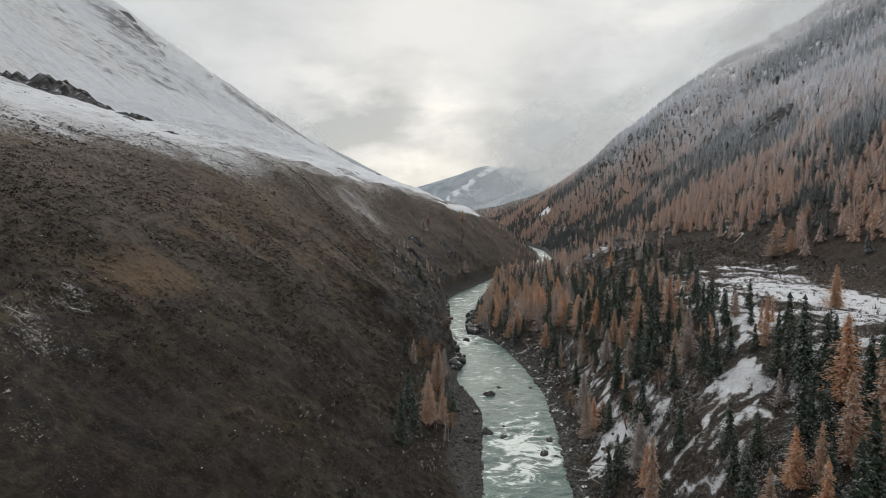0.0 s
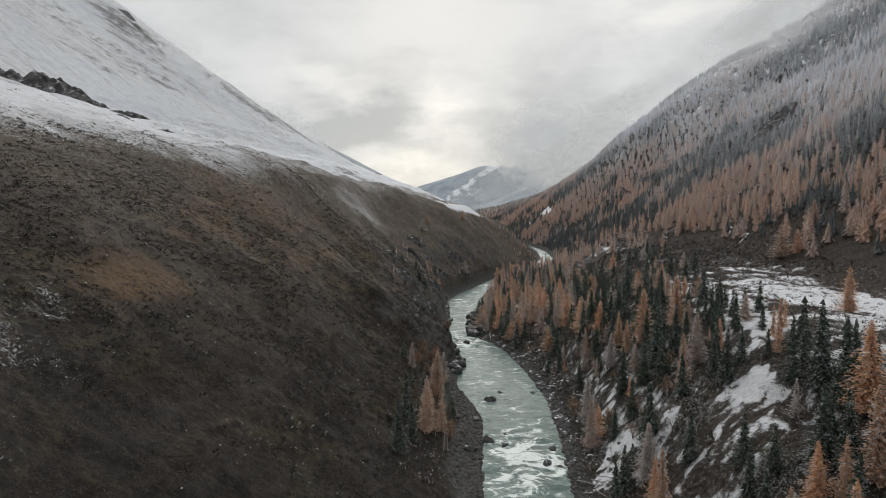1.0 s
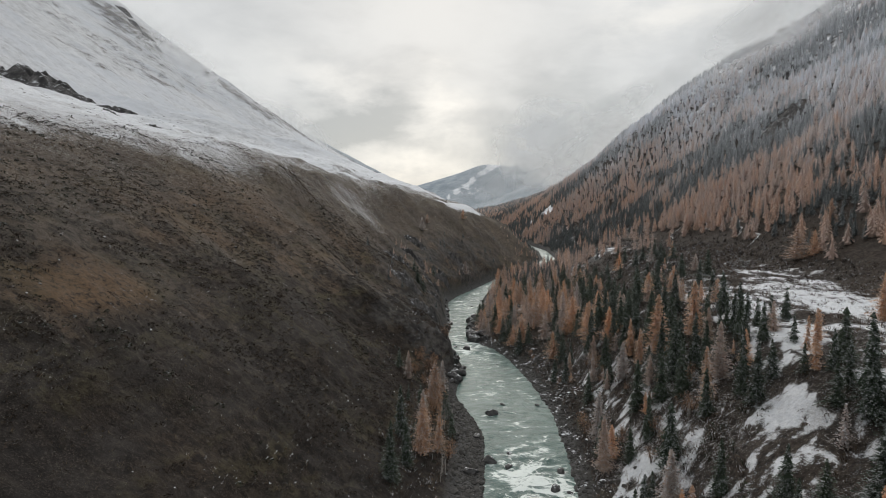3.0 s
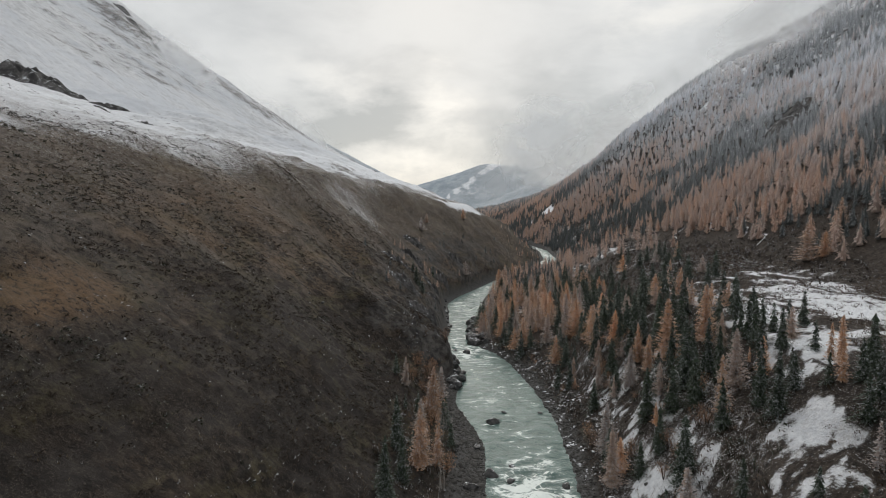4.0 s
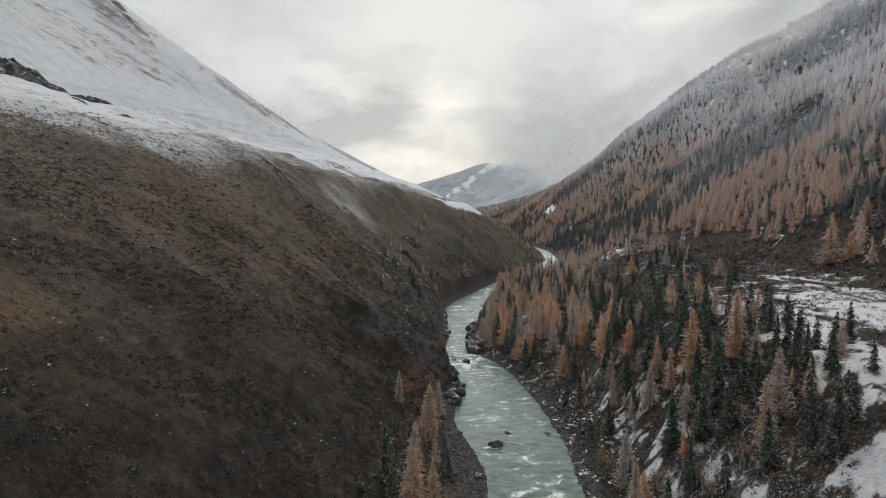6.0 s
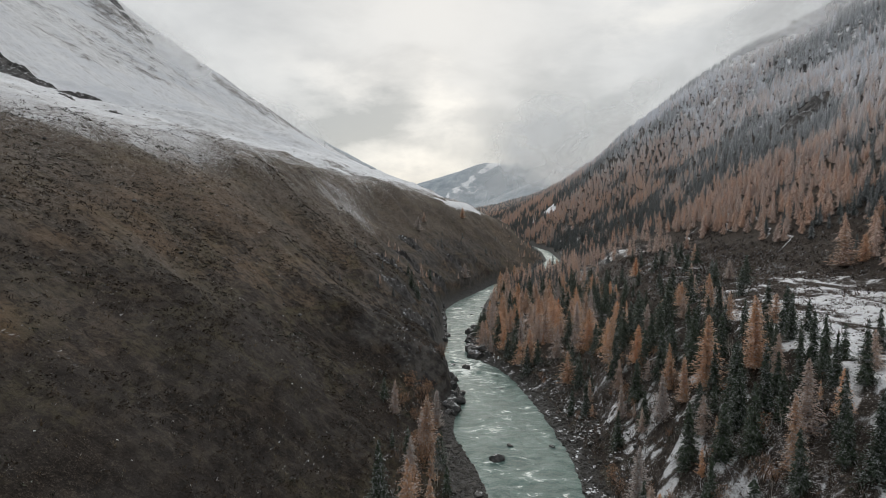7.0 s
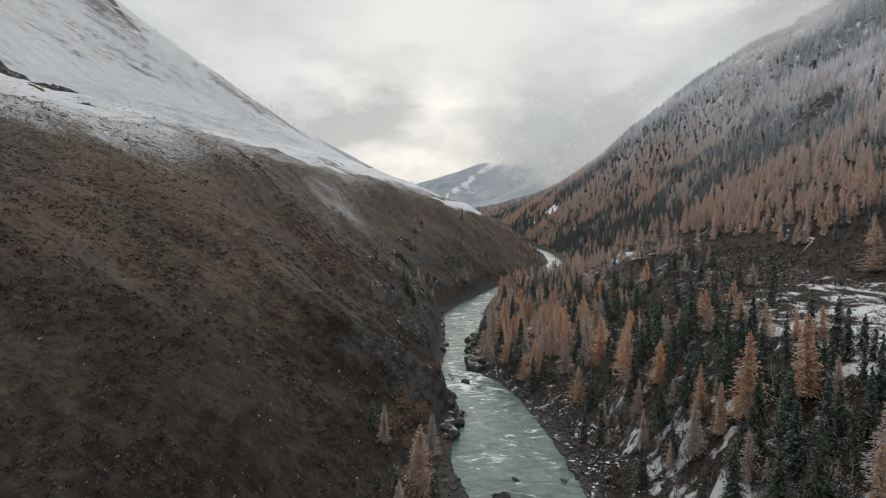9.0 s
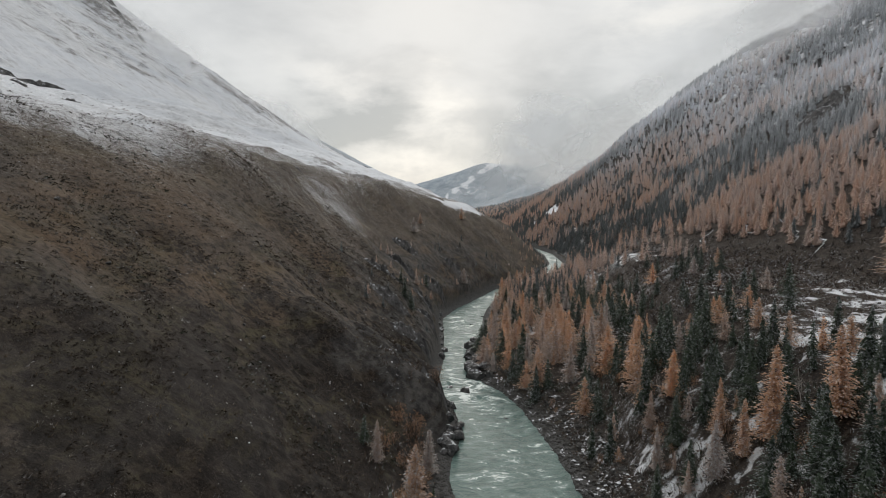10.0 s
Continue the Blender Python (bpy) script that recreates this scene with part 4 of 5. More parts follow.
def slope_density(x, y, z, dl, dr, share, d):
    crag = step01(fbm(x, y, 70.0, 4, 123), 0.28, 0.42) * step01(z, 110, 170)
    open_snow = np.exp(-((x - 150) / 12.0) ** 4 - ((y - 1112) / 28.0) ** 4)
    foot = 1 - 0.96 * (1 - step01(d + 22 * fbm(x, y, 45.0, 3, 125), 14, 36)) * (1 - step01(y, 600, 760))
    return foot * step01(d, 4, 26) * (dr > 6) * (0.95 + 0.4 * fbm(x, y, 60.0, 4, 121)) * (1 - 0.9 * crag) * (1 - 0.75 * np.exp(-((x - 352) / 16.0) ** 4 - ((y - 692) / 24.0) ** 4)) * (1 - step01(y, 1500, 1560)) * (1 - open_snow)


def tongue_density(x, y, z, dl, dr, share, d):
    return (dl < 0) * step01(dr, 4, 9) * (1 - step01(d, 2, 10)) * step01(y, 485, 495) * (0.80 - 0.72 * step01(share, 0.46, 0.66) * (1 - step01(y, 660, 800))) * (1 - 0.92 * np.exp(-((x - 0.132 * y - 4) / 13.0) ** 4) * step01(y, 610, 640) * (1 - step01(y, 800, 860)))


def cliff_density(x, y, z, dl, dr, share, d):
    return step01(dl, 3, 8) * (1 - step01(dl, 25, 60)) * (0.10 + 0.55 * step01(y, 720, 860))


far_detail = lambda kind, seed: far_tree(30 if kind == "larch" else 24, seed, 0.25 if kind == "larch" else 0.19, 0.105, 0.68)
mid_detail = lambda kind, seed: crown_of(kind, random.Random(seed), 0.13, 1.6)
near_detail = lambda kind, seed: far_tree(64 if kind == "larch" else 52, seed, 0.25 if kind == "larch" else 0.19, 0.068, 0.70 if kind == "larch" else 0.85)
build_woods("forest_edge", 4, (170, 620, 240, 640), 5.6, near_detail, "frosted %s trees at the foot of the mountain", slope_density, (7, 12, 17), 0.13)
build_woods("mountain_forest", 3, (40, 980, 640, 1560), 6.0, far_detail, "dense frosted %s forest climbing the mountain", slope_density, (7, 11.5, 16), 0.13)
build_woods("shoulder_forest", 5, (-60, 900, 1540, 2250), 9.0, lambda kind, seed: far_tree(8, seed, 0.24, 0.22), "distant %s forest on the shoulder", lambda x, y, z, dl, dr, share, d: 0.9 * step01(d, 10, 60), (9, 12, 16))
build_woods("valley_wood", 9, (-20, 200, 485, 1350), 6.4, mid_detail, "%s wood along the upper river", tongue_density, (8, 12, 17), 0.10)
build_woods("upper_wood", 17, (-90, 130, 870, 1420), 5.6, far_detail, "%s wood over the upper river", lambda x, y, z, dl, dr, share, d: step01(np.maximum(dl, dr), 1, 4) * (1 - step01(dl, 25, 45)) * (1 - step01(d, 4, 12)) * 0.9 * (1 - 0.9 * (dl > 0) * (y < 960)), (7, 11, 15))
build_woods("cliff_wood", 13, (-90, 120, 330, 1350), 6.0, mid_detail, "stunted %s trees on the steep bank", cliff_density, (3, 5, 8))


# ---- shrubs, grass and stones ----
def shrub_material(name, dark, light, snow):
    m, T, b = material(name, 0.95, 0.08)
    p = position(T)
    col = T.mix(T.math("ADD", T.math("MULTIPLY", T.attr("tone"), 0.6), T.math("MULTIPLY", T.noise(p, 2.2, 3.0, 0.6), 0.4)), dark, light)
    cap = T.math("MULTIPLY", T.span(T.noise(p, 0.6, 5.0, 0.72), 0.54, 0.61), snow)
    put(T, b, "Base Color", T.mix(cap, col, (0.66, 0.67, 0.70)))
    return m


def tuft(rng, blades, wide, tall, width):
    """A low clump one across: thin blades leaning out from a common foot."""
    cos, faces = [], []
    for k in range(blades):
        a = rng.uniform(0, 6.28)
        r0, r1 = rng.uniform(0, 0.30) * wide, rng.uniform(0.25, 0.55) * wide
        h = tall * rng.uniform(0.5, 1.1)
        w = width * rng.uniform(0.6, 1.4)
        o, s = np.array([math.cos(a), math.sin(a), 0]), np.array([-math.sin(a), math.cos(a), 0])
        cos += [o * r0 - s * w - np.array([0, 0, 0.12]), o * r0 + s * w - np.array([0, 0, 0.12]), o * r1 + np.array([0, 0, h])]
        faces.append((3 * k, 3 * k + 1, 3 * k + 2))
    return np.array(cos), np.array(faces)


def bush(rng, leaves, tall, size):
    """A rough low bush one across: many small leaf sprays over an uneven dome."""
    cos, faces = [], []
    lop = [rng.uniform(0.7, 1.25) for _ in range(5)]
    for k in range(leaves):
        a, f = rng.uniform(0, 6.28), rng.random()
        r = 0.5 * lop[int(a / 1.2567) % 5] * math.cos(1.35 * f)
        c = np.array([r * math.cos(a), r * math.sin(a), tall * math.sin(1.4 * f) * rng.uniform(0.75, 1.15)])
        for _ in range(3):
            cos.append(c + np.array([rng.uniform(-1, 1), rng.uniform(-1, 1), rng.uniform(-0.8, 0.8)]) * size)
        faces.append((3 * k, 3 * k + 1, 3 * k + 2))
    return np.array(cos), np.array(faces)


def sow(name, seed, box, gap, templates, mat, label, category, dense, size):
    x, y, r = sown(seed, *box, gap)
    z, dl, dr, over, share, d = land(x, y)
    keep = (r.random(x.size) < dense(x, y, dl, dr, over, share, d)) & (np.abs(x) < 0.82 * (y + 20))
    x, y, z = x[keep], y[keep], z[keep]
    n = x.size
    co, fa, who = scatter(templates, x, y, z - 0.05, r.triangular(*size, n), r.uniform(0, 6.28, n), r.integers(0, len(templates), n))
    me = raw_mesh(name, co, fa, mat, False)
    add_attr(me, "tone", np.clip(r.normal(0.5, 0.3, n), 0, 1)[who])
    return tagged(new(name, me), label, category, kind="stuff")


def patchy(x, y, size, seed, lo, hi):
    return step01(fbm(x, y, size, 4, seed, 0.6), lo, hi)


def on_slope(dl, over):
    return step01(dl, 9, 14) * (1 - step01(over, -10, 30))


srng = random.Random(21)
DARK_SHRUB = shrub_material("dark_heath_twigs", (0.025, 0.020, 0.016), (0.086, 0.068, 0.055), 0.15)
OCHRE = shrub_material("withered_grass", (0.070, 0.052, 0.036), (0.190, 0.145, 0.098), 0.45)
GREY_GREEN = shrub_material("grey_green_juniper", (0.018, 0.021, 0.016), (0.062, 0.062, 0.046), 0.35)
BARE = shrub_material("bare_frosted_brush", (0.034, 0.026, 0.021), (0.150, 0.112, 0.088), 0.9)
tufts = [bush(srng, 20, 0.34, 0.17) for _ in range(6)] + [tuft(srng, 12, 1.0, 0.32, 0.05) for _ in range(2)]
grass = [tuft(srng, 9, 1.1, 0.36, 0.05) for _ in range(6)]
brush = [tuft(srng, 18, 1.5, 0.62, 0.036) for _ in range(5)] + [bush(srng, 22, 0.55, 0.15) for _ in range(4)]
sow("heath_shrubs", 31, (-190, 4, 95, 470), 1.3, tufts, DARK_SHRUB, "dark low heath shrubs over the hillside", "shrubs",
    lambda x, y, dl, dr, over, share, d: on_slope(dl, over) * (0.06 + 0.9 * patchy(x, y, 22.0, 131, -0.15, 0.3)) * (1 - rusty(x, y)) * (1 - 0.72 * step01(over, -100, -30)), (0.4, 0.9, 2.8))
sow("dry_grass", 33, (-190, 4, 95, 400), 1.6, grass, OCHRE, "withered ochre grass tufts on the hillside", "grass",
    lambda x, y, dl, dr, over, share, d: on_slope(dl, over) * (0.12 + 0.8 * patchy(x, y, 30.0, 133, -0.1, 0.25)) * (1 - 0.6 * step01(-over, 70, 110)), (0.6, 1.1, 2.0))
sow("juniper", 35, (-180, 4, 95, 480), 2.4, tufts, GREY_GREEN, "grey-green juniper mats on the hillside", "shrubs",
    lambda x, y, dl, dr, over, share, d: on_slope(dl, over) * 0.8 * patchy(x, y, 26.0, 135, 0.05, 0.3) * (1 - rusty(x, y)), (0.8, 1.4, 2.8))
sow("bank_brush", 37, (8, 190, 70, 520), 1.9, brush, BARE, "leafless brown brush with hoarfrost under the trees", "shrubs",
    lambda x, y, dl, dr, over, share, d: (dr > 3.5) * (dl < 0) * (0.40 + 0.6 * patchy(x, y, 18.0, 137, -0.2, 0.25) + 0.35 * (1 - step01(share, 0.2, 0.4))) * (1 - 0.80 * np.exp(-((x - 140) / 50.0) ** 2 - ((y - 225) / 75.0) ** 2)) * (1 - 0.7 * np.exp(-((x - 172) / 44.0) ** 2 - ((y - 330) / 46.0) ** 2)) * (1 - 0.88 * in_patch(x, y)), (0.9, 1.7, 3.2))
EVERGREEN = shrub_material("dwarf_evergreen", (0.014, 0.019, 0.013), (0.062, 0.066, 0.044), 0.7)
sow("bank_scrub", 45, (8, 190, 70, 470), 2.7, brush, EVERGREEN, "olive evergreen scrub with snow caught in it", "shrubs",
    lambda x, y, dl, dr, over, share, d: (dl < 0) * step01(share, 0.10, 0.2) * (1 - step01(share, 0.60, 0.72)) * (0.10 + 0.6 * patchy(x, y, 16.0, 147, -0.1, 0.25)) * (1 - 0.95 * in_patch(x, y)), (1.2, 2.2, 4.0))
sow("shore_brush", 43, (-34, 2, 150, 330), 2.0, brush, BARE, "bare brown bushes at the foot of the slope", "shrubs",
    lambda x, y, dl, dr, over, share, d: step01(dl, 8, 11) * (1 - step01(dl, 18, 30)) * (0.25 + 0.5 * patchy(x, y, 14.0, 145, -0.1, 0.3)), (1.2, 2.2, 4.2))
DARK_BRUSH = shrub_material("dark_leafless_brush", (0.015, 0.013, 0.012), (0.088, 0.072, 0.064), 0.85)
sow("terrace_brush", 39, (60, 280, 300, 860), 2.9, brush, DARK_BRUSH, "dark leafless brush over the terrace", "shrubs",
    lambda x, y, dl, dr, over, share, d: (dr > 30) * (1 - step01(d, 20 + 40 * (y < 600), 45 + 40 * (y < 600))) * (0.12 + 0.85 * patchy(x, y, 30.0, 139, -0.15, 0.2)) * (1 - 0.7 * np.exp(-((x - 172) / 44.0) ** 2 - ((y - 330) / 46.0) ** 2)), (1.4, 2.6, 5.0))
sow("snow_terrace_brush", 41, (-330, -60, 300, 720), 3.6, tufts, DARK_SHRUB, "scattered dark shrubs poking through the snow", "shrubs",
    lambda x, y, dl, dr, over, share, d: step01(over, -20, 10) * (0.05 + 0.55 * np.exp(-((x + 205) / 26.0) ** 2 - ((y - 540) / 34.0) ** 2) + 0.06 * patchy(x, y, 24.0, 141, 0.2, 0.4)), (0.8, 1.4, 2.8))


def stone_mesh(seed, cuts=8, fine=1):
    """An angular stone of radius one: a ball cut by planes and roughened."""
    r = random.Random(seed)
    bm = bmesh.new()
    bmesh.ops.create_icosphere(bm, subdivisions=fine, radius=1.25)
    planes = []
    for _ in range(cuts):
        v = Vector((r.gauss(0, 1), r.gauss(0, 1), r.gauss(0, 0.8))).normalized()
        planes.append((v, r.uniform(0.62, 0.98)))
    for v in bm.verts:
        for nrm, dist in planes:
            over = v.co.dot(nrm) - dist
            if over > 0:
                v.co -= nrm * over * 0.92
        v.co += Vector((r.gauss(0, 1), r.gauss(0, 1), r.gauss(0, 1))) * 0.035
    bmesh.ops.triangulate(bm, faces=bm.faces)
    co = np.array([v.co[:] for v in bm.verts])
    bm.verts.index_update()
    fa = np.array([[v.index for v in f.verts] for f in bm.faces])
    bm.free()
    return co, fa


def stone_material(name, dark, light, snow, lo=0.5):
    m, T, b = material(name, 0.9, 0.2)
    p = position(T)
    col = T.mix(T.math("ADD", T.math("MULTIPLY", T.attr("tone"), 0.6), T.math("MULTIPLY", T.noise(p, 1.5, 4.0, 0.65), 0.4)), dark, light)
    cap = T.math("MULTIPLY", T.math("MULTIPLY", T.span(up_facing(T), 0.3, 0.8), T.span(T.noise(p, 0.25, 5.0, 0.65), lo, lo + 0.08)), snow)
    put(T, b, "Base Color", T.mix(cap, col, (0.70, 0.71, 0.74)))
    return m


small_stones = [stone_mesh(50 + k, 6, 1) for k in range(5)]
small_stones = [(co * (0.5, 0.42, 0.32), fa) for co, fa in small_stones]
SHINGLE = stone_material("grey_river_shingle", (0.016, 0.015, 0.015), (0.120, 0.114, 0.106), 0.0)
SNOWY = stone_material("snow_capped_stones", (0.022, 0.021, 0.020), (0.09, 0.085, 0.08), 1.0, 0.53)
PALE = stone_material("pale_stones", (0.10, 0.095, 0.09), (0.30, 0.285, 0.27), 0.9, 0.40)
sow("left_shingle", 61, (-16, 8, 120, 345), 0.62, small_stones, SHINGLE, "dark grey shingle along the water", "stones",
    lambda x, y, dl, dr, over, share, d: (dl > -0.6) * (1 - step01(dl, 2, 4 + 8 * (step01(y, 140, 165) * (1 - step01(y, 236, 255))))) * 0.8, (0.25, 0.5, 1.5))
sow("right_shingle", 63, (4, 48, 120, 430), 0.85, small_stones, SNOWY, "snow-dusted stones along the water", "stones",
    lambda x, y, dl, dr, over, share, d: (dr > -0.8) * (1 - step01(dr, 2, 7 + 11 * step01(y, 235, 260))) * 0.8, (0.3, 0.6, 1.9))
sow("bar_rocks", 69, (-14, 9, 150, 262), 2.0, small_stones, SHINGLE, "dark rounded rocks on the gravel bar", "stones",
    lambda x, y, dl, dr, over, share, d: step01(dl, -0.5, 1) * (1 - step01(dl, 6, 10)) * 0.5, (0.8, 1.3, 3.4))
sow("shore_rocks", 67, (14, 52, 170, 335), 1.5, small_stones, SNOWY, "tumbled grey rocks with snow on top along the water", "stones",
    lambda x, y, dl, dr, over, share, d: step01(dr, 1, 4) * (1 - step01(dr, 9, 17)) * (0.18 + 0.7 * step01(y, 232, 255)), (0.7, 1.2, 2.8))
sow("hillside_stones", 65, (-190, 0, 95, 430), 5.0, small_stones, PALE, "pale stones strewn over the hillside", "stones",
    lambda x, y, dl, dr, over, share, d: step01(dl, 12, 20) * (0.08 + 0.5 * patchy(x, y, 35.0, 143, 0.05, 0.3)), (0.2, 0.35, 0.9))


def boulder(x, y, r, seed, sink=0.35, flat=0.7, label="dark wet boulder standing in the river", group="boulders in the river"):
    co, fa = stone_mesh(seed, 10, 2)
    me = raw_mesh("boulder", co, fa, ROCK, False)
    ob = new("boulder", me)
    z = max(ground_z(x, y), float(RIVER_Z(y)) - 0.45)
    q = random.Random(seed)
    ob.matrix_basis = pose(x, y, z + r * flat * (0.55 - sink), q.uniform(-9, 9), q.uniform(-9, 9), q.uniform(0, 360)) @ Matrix.Diagonal((r * 1.1, r * 0.85, r * flat, 1))
    return tagged(ob, label, "boulder", group=group)


for k, (bx, by, br) in enumerate(BOULDERS):
    boulder(bx, by, br * 1.15, 300 + k)


HILL_STONES = [(-56, 261, 1.3), (-61, 260, 0.9), (-75, 234, 1.0), (-84, 236, 1.1), (-105, 249, 1.1), (-76, 248, 0.9), (-140, 258, 1.3), (-96, 300, 1.2),
               (-75, 315, 1.0), (-62, 344, 1.1), (-120, 330, 1.3)]
for k, (bx, by, br) in enumerate(HILL_STONES):
    boulder(bx, by, br * 0.7, 420 + k, 0.4, 0.6, "grey boulder with a cap of snow on the hillside", "boulders on the hillside")


def ledge(x, y, r, seed):
    return boulder(x, y, r, seed, 0.2, 0.85, "angular dark rock at the water's edge with snow on top", "rocks at the water's edge")


for k in range(26):
    q = random.Random(700 + k)
    yy = q.uniform(352, 432)
    ledge(float(RIGHT_BANK(yy)) + q.uniform(-2.0, 7.0), yy, q.uniform(1.4, 3.9), 700 + k)
for k in range(16):
    q = random.Random(760 + k)
    yy = q.uniform(272, 318)
    ledge(float(LEFT_BANK(yy)) - q.uniform(-0.6, 3.5), yy, q.uniform(1.2, 3.0), 760 + k)
for k in range(14):
    q = random.Random(790 + k)
    yy = q.uniform(375, 520)
    ledge(float(LEFT_BANK(yy)) - q.uniform(-0.6, 2.0), yy, q.uniform(0.9, 2.4), 790 + k)


def crag(x, y, wide, deep, tall, seed, turn=0.0):
    """A broken rock outcrop: one craggy mass whose rim runs down into the ground."""
    u, v = np.meshgrid(np.linspace(-1, 1, 46), np.linspace(-1, 1, 26))
    gx, gy = u * wide * 0.62, v * deep * 0.62
    c, s = math.cos(radians(turn)), math.sin(radians(turn))
    base = land(x + gx * c - gy * s, y + gx * s + gy * c)[0]
    rim = np.sqrt(u ** 2 + v ** 2) + 0.30 * fbm(gx, gy, wide * 0.3, 3, seed)
    up = (1 - step01(rim, 0.2, 0.95)) * tall
    up = up * (0.45 + 1.3 * np.abs(fbm(gx, gy, wide * 0.2, 5, seed + 3, 0.65))) + fbm(gx, gy, wide * 0.10, 3, seed + 7) * tall * 0.22
    edge = step01(np.maximum(np.abs(u), np.abs(v)), 0.8, 1.0)
    gz = base - base.min() + up * (1 - edge) - 0.8 - edge * tall * 0.25
    ob = new("rock_outcrop", grid_mesh("rock_outcrop", gx, gy, gz, CRAG))
    ob.data.polygons.foreach_set("use_smooth", np.zeros(len(ob.data.polygons), dtype=bool))
    ob.matrix_basis = pose(x, y, float(base.min()), 0, 0, turn)
    return tagged(ob, "dark broken rock outcrop rising from the snow", "rock", group="outcrops on the terrace")


def crag_material():
    m, T, b = material("dark_crag", 0.92, 0.2)
    p = position(T)
    col = T.mix(T.span(T.noise(p, 0.15, 8.0, 0.7), 0.35, 0.65), (0.034, 0.033, 0.034), (0.115, 0.110, 0.108))
    cap = T.math("MULTIPLY", T.span(up_facing(T), 0.45, 0.85), T.span(T.noise(p, 0.3, 7.0, 0.75), 0.53, 0.60))
    put(T, b, "Base Color", T.mix(cap, col, (0.55, 0.57, 0.60)))
    put(T, b, "Normal", bump(T, T.noise(p, 0.8, 6.0, 0.7), 1.0, 0.8))
    return m


CRAG = crag_material()
for k, (cx, cy, cw, cd, ct, tr) in enumerate([(-304, 452, 90, 42, 14, -12), (-360, 468, 66, 30, 10, -10), (-247, 455, 54, 26, 5.5, -14), (-280, 452, 26, 12, 3.5, -8),
                                              (-292, 520, 16, 8, 2.5, -10), (-196, 392, 12, 7, 2, 0), (-228, 400, 18, 8, 1.8, -12), (-130, 470, 14, 7, 3, -20), (-116, 498, 30, 9, 2.6, -22),
                                              (-60, 900, 26, 10, 4, -15), (-128, 860, 30, 10, 4, -15), (-843, 1591, 46, 26, 8, -30),
                                              (-872, 1618, 34, 22, 6, -25), (-905, 1640, 52, 30, 9, -35), (-960, 1688, 66, 34, 10, -30), (-800, 1560, 26, 16, 5, -30)]):
    crag(cx, cy, cw, cd, ct, 11 + k, tr)
for k, (cx, cy, cw, cd, ct, tr) in enumerate([(350, 694, 70, 46, 9, 60), (545, 1095, 50, 40, 14, 30), (300, 640, 28, 22, 6, 60), (455, 880, 48, 36, 9, 55)]):
    tagged(crag(cx, cy, cw, cd, ct, 41 + k, tr), "dark rock face breaking out of the frosted forest", group="rock faces in the forest")


for k, (up, cy, cw, cd, ct, tr) in enumerate([(12, 366, 20, 10, 5, 10), (24, 388, 22, 11, 5, 20), (9, 412, 18, 9, 5, 5), (34, 430, 24, 11, 5, 25), (13, 452, 20, 10, 5, 15),
                                              (26, 486, 24, 12, 6, 20), (11, 520, 20, 10, 5, 30), (38, 545, 26, 12, 5, 25), (16, 580, 22, 11, 5, 35), (9, 296, 14, 8, 4, 0)]):
    tagged(crag(float(LEFT_BANK(cy)) - up, cy, cw, cd, ct, 61 + k, tr), "dark rock rib standing out of the steep river slope", group="rock ribs over the river")


def driftwood(x, y, length, turn, seed):
    q = random.Random(seed)
    pts = [Vector((length * (k / 5 - 0.5), q.uniform(-0.25, 0.25), q.uniform(0, 0.15) + 0.1)) for k in range(6)]
    chunks = [rod(pts[k], pts[k + 1], 0.17 - 0.022 * k, 0.17 - 0.022 * (k + 1), 7) for k in range(5)]
    for k in range(4):
        p = pts[q.randrange(1, 5)]
        chunks.append(rod(p, p + Vector((q.uniform(0.2, 0.9), q.uniform(-0.7, 0.7), q.uniform(0.1, 0.5))), 0.05, 0.015, 4))
    ob = new("driftwood_log", raw_mesh("driftwood_log", *join(chunks), DRIFT))
    ob.matrix_basis = pose(x, y, ground_z(x, y) + 0.15, 0, 0, turn)
    return tagged(ob, "pale bleached driftwood trunk on the stony bank", "log", group="driftwood on the bank")


def drift_material():
    m, T, b = material("bleached_driftwood", 0.9, 0.15)
    p = position(T)
    put(T, b, "Base Color", T.mix(T.noise(p, 3.0, 4.0), (0.22, 0.20, 0.18), (0.46, 0.43, 0.40)))
    return m


DRIFT = drift_material()
for k, (lx, ly, ll, lt) in enumerate([(34, 160, 9, -25), (36.5, 157, 8, -35), (38, 159, 7, -20), (35, 153, 6, -60), (39, 154, 7, -48), (33, 156, 5, 10)]):
    driftwood(lx, ly, ll, lt, 900 + k)


# ---- snow-filled rills above the terrace ----
def rill(x, y, dx, dy, seed):
    """A narrow winding gully filled with snow, laid into the slope."""
    q = np.random.default_rng(seed)
    n = 26
    f = np.linspace(0, 1, n)
    ux, uy = dx / math.hypot(dx, dy), dy / math.hypot(dx, dy)
    sway = np.cumsum(q.normal(0, 1.0, n))
    cx, cy = x + dx * f - uy * sway, y + dy * f + ux * sway
    half = 0.12 + 0.42 * q.random(n) * np.sin(np.pi * np.clip(f, 0.05, 0.95))
    gx = np.stack([cx - uy * half, cx, cx + uy * half], 1)
    gy = np.stack([cy + ux * half, cy, cy - ux * half], 1)
    gz = land(gx, gy)[0] + np.array([0.25, 0.55, 0.25])
    ob = new("snow_rill", grid_mesh("snow_rill", gx, gy, gz, SNOW))
    return tagged(ob, "narrow winding rill filled with white snow", "snow", group="snow rills above the terrace")


def snow_material():
    m, T, b = material("packed_snow", 0.8, 0.2)
    p = position(T)
    put(T, b, "Base Color", T.mix(T.noise(p, 0.8, 5.0, 0.6), (0.62, 0.64, 0.68), (0.88, 0.89, 0.91)))
    return m


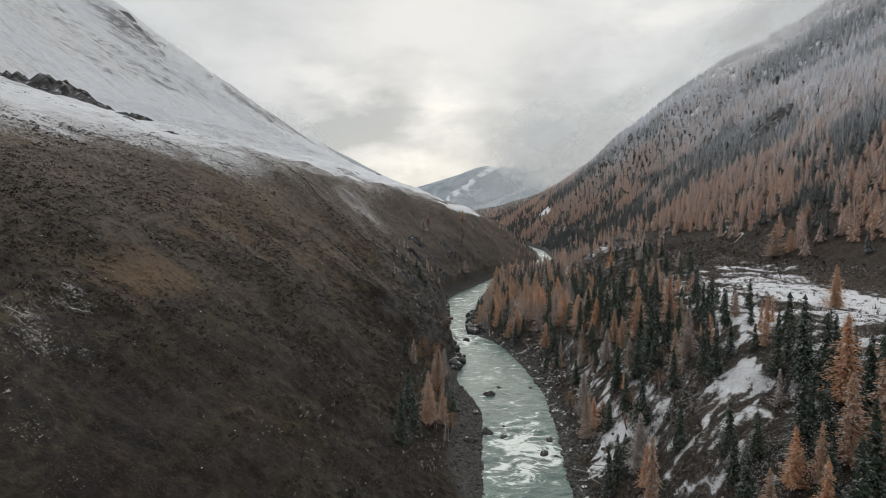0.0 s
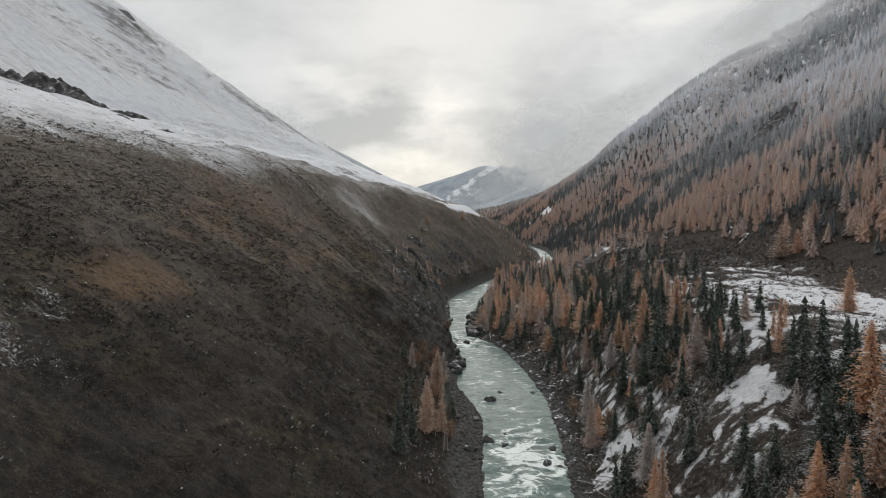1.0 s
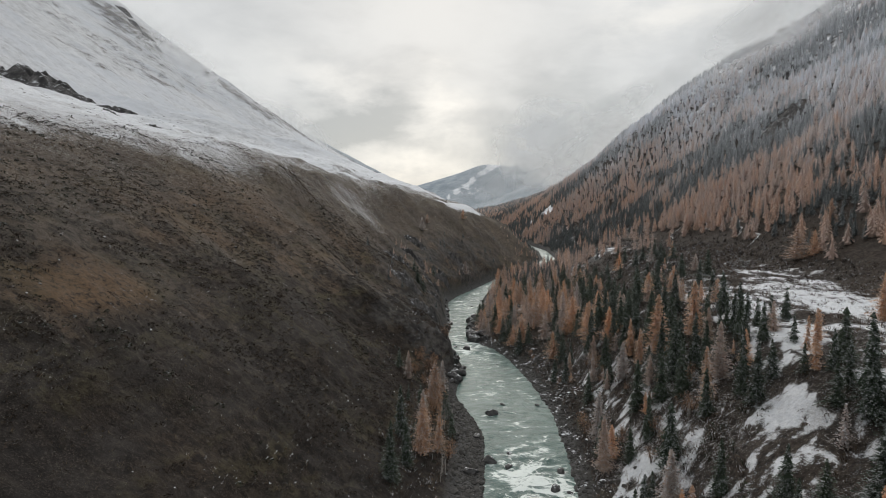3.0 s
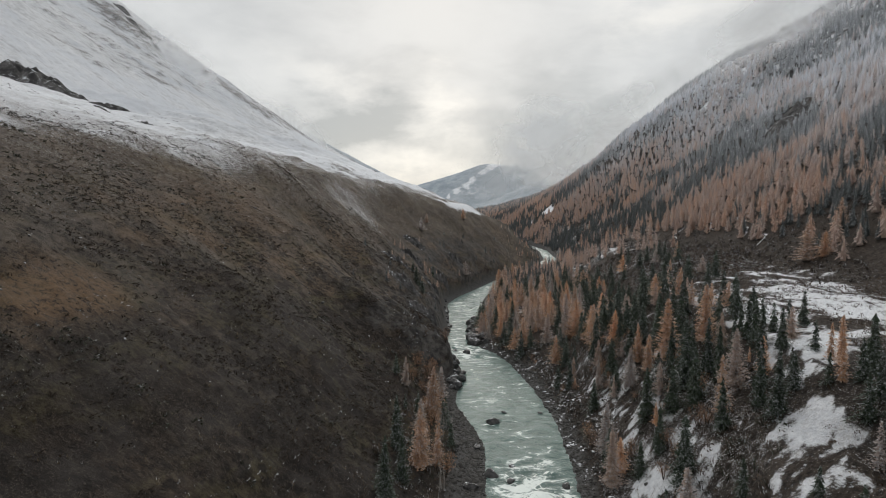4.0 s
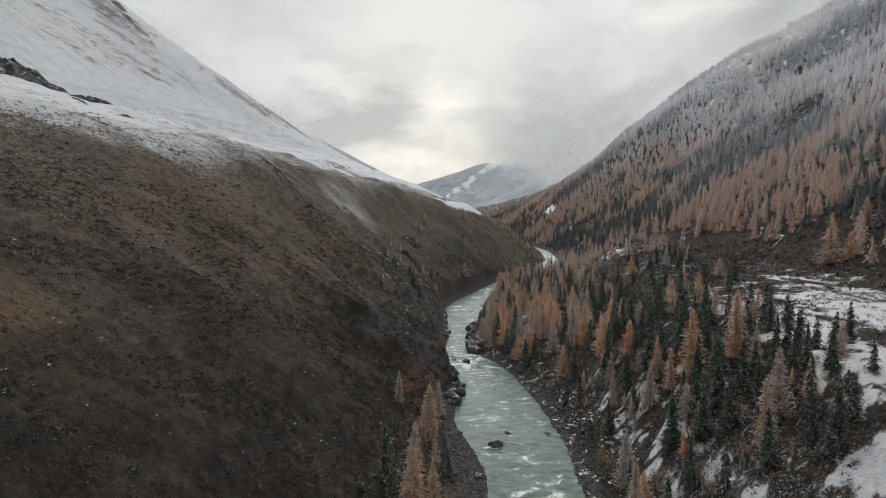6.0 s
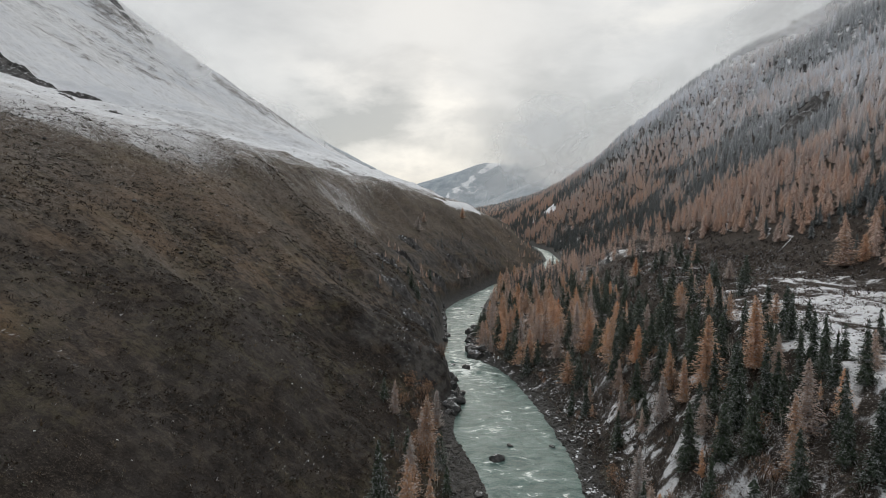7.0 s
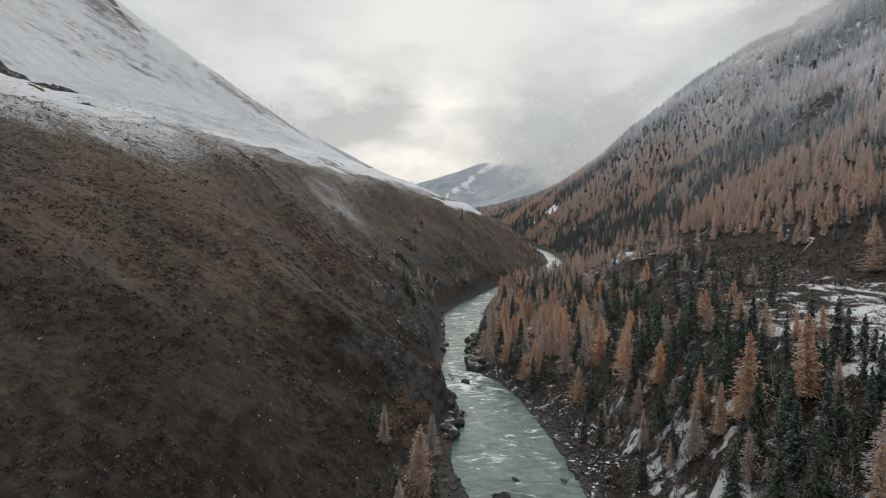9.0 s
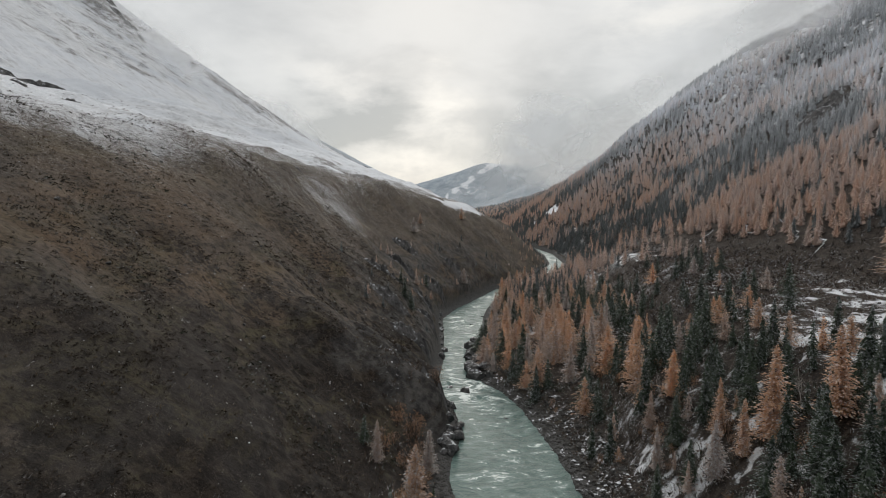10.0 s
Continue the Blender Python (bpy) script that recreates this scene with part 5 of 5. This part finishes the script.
SNOW = snow_material()
for k, (rx, ry, rdx, rdy) in enumerate([(230, 598, -23, -78), (218.5, 516, -17, -57), (203, 590, -13, -26), (206, 452, -9, -24)]):
    rill(rx, ry, rdx, rdy, 500 + k)


# ---- cloud ----
def cloud_material():
    m = bpy.data.materials.new("drifting_cloud")
    m.use_nodes = True
    tree = m.node_tree
    tree.nodes.clear()
    T = Tree(tree)
    p = position(T)
    thick = T.attr("thick")
    wisp = T.noise(T.scaled(p, (1.0, 1.0, 1.3)), 0.008, 6.0, 0.6, 0.8)
    a = T.math("MULTIPLY", thick, T.span(wisp, 0.30, 0.62, 0.35, 1.0), clamp=True)
    tint = (0.395, 0.402, 0.408, 1)
    body = T.n("ShaderNodeAddShader", {0: T.n("ShaderNodeBsdfDiffuse", {0: tint}), 1: T.n("ShaderNodeBsdfTranslucent", {0: tint})})
    clear = T.n("ShaderNodeBsdfTransparent", {})
    T.n("ShaderNodeOutputMaterial", {0: T.n("ShaderNodeMixShader", {0: a, 1: clear, 2: body})})
    return m


CLOUD = cloud_material()


def cloud_bank(x, y, z, wide, tall, dense, seed, lean=0.0, layers=1):
    """A bank of drifting cloud: billowing layers one behind the other, thick in the heart and thinning out to nothing."""
    u, v = np.meshgrid(np.linspace(-1, 1, 40), np.linspace(-1, 1, 24))
    base = None
    for k in range(layers):
        ragged = fbm(u * 100 + 37 * k, v * 100, 70.0, 4, seed + k) * 0.35
        rim = np.sqrt(u ** 2 + v ** 2) + ragged
        thick = dense * (1 - step01(rim, 0.10, 1.0)) ** 1.3 * (1 - step01(np.maximum(np.abs(u), np.abs(v)), 0.8, 1.0))
        gx = u * wide * 0.5
        gz = v * tall * 0.5 + lean * gx
        gy = fbm(u * 100, v * 100 + 50 * k, 45.0, 3, seed + 5) * tall * 0.02 + 40.0 * k + (u ** 2 + v ** 2) * tall * 0.15
        me = grid_mesh("cloud_layer", gx, gy, gz, CLOUD)
        add_attr(me, "thick", thick)
        if base is None:
            base = new("cloud_bank")
            base.location = (x, y, z)
        part("cloud_layer", me, base)
    return tagged(base, "pale grey cloud bank hanging over the valley", "cloud", group="cloud banks on the mountains", kind="structure")


cloud_bank(320, 2300, 335, 720, 440, 1.9, 201)
cloud_bank(330, 1380, 265, 380, 190, 0.8, 207, 0.6)
cloud_bank(-640, 2150, 350, 560, 230, 1.0, 213, -0.5)
cloud_bank(-730, 1500, 470, 560, 240, 0.45, 219, -0.65)
cloud_bank(500, 930, 385, 560, 190, 0.95, 225, 0.6)
# a thin veil added before the shoulder to pale it like distance haze
cloud_bank(190, 1500, 165, 620, 230, 0.42, 243, 0.25)
cloud_bank(560, 800, 420, 420, 150, 0.6, 237, 0.5)
cloud_bank(-900, 1150, 500, 700, 260, 0.30, 231, -0.6)
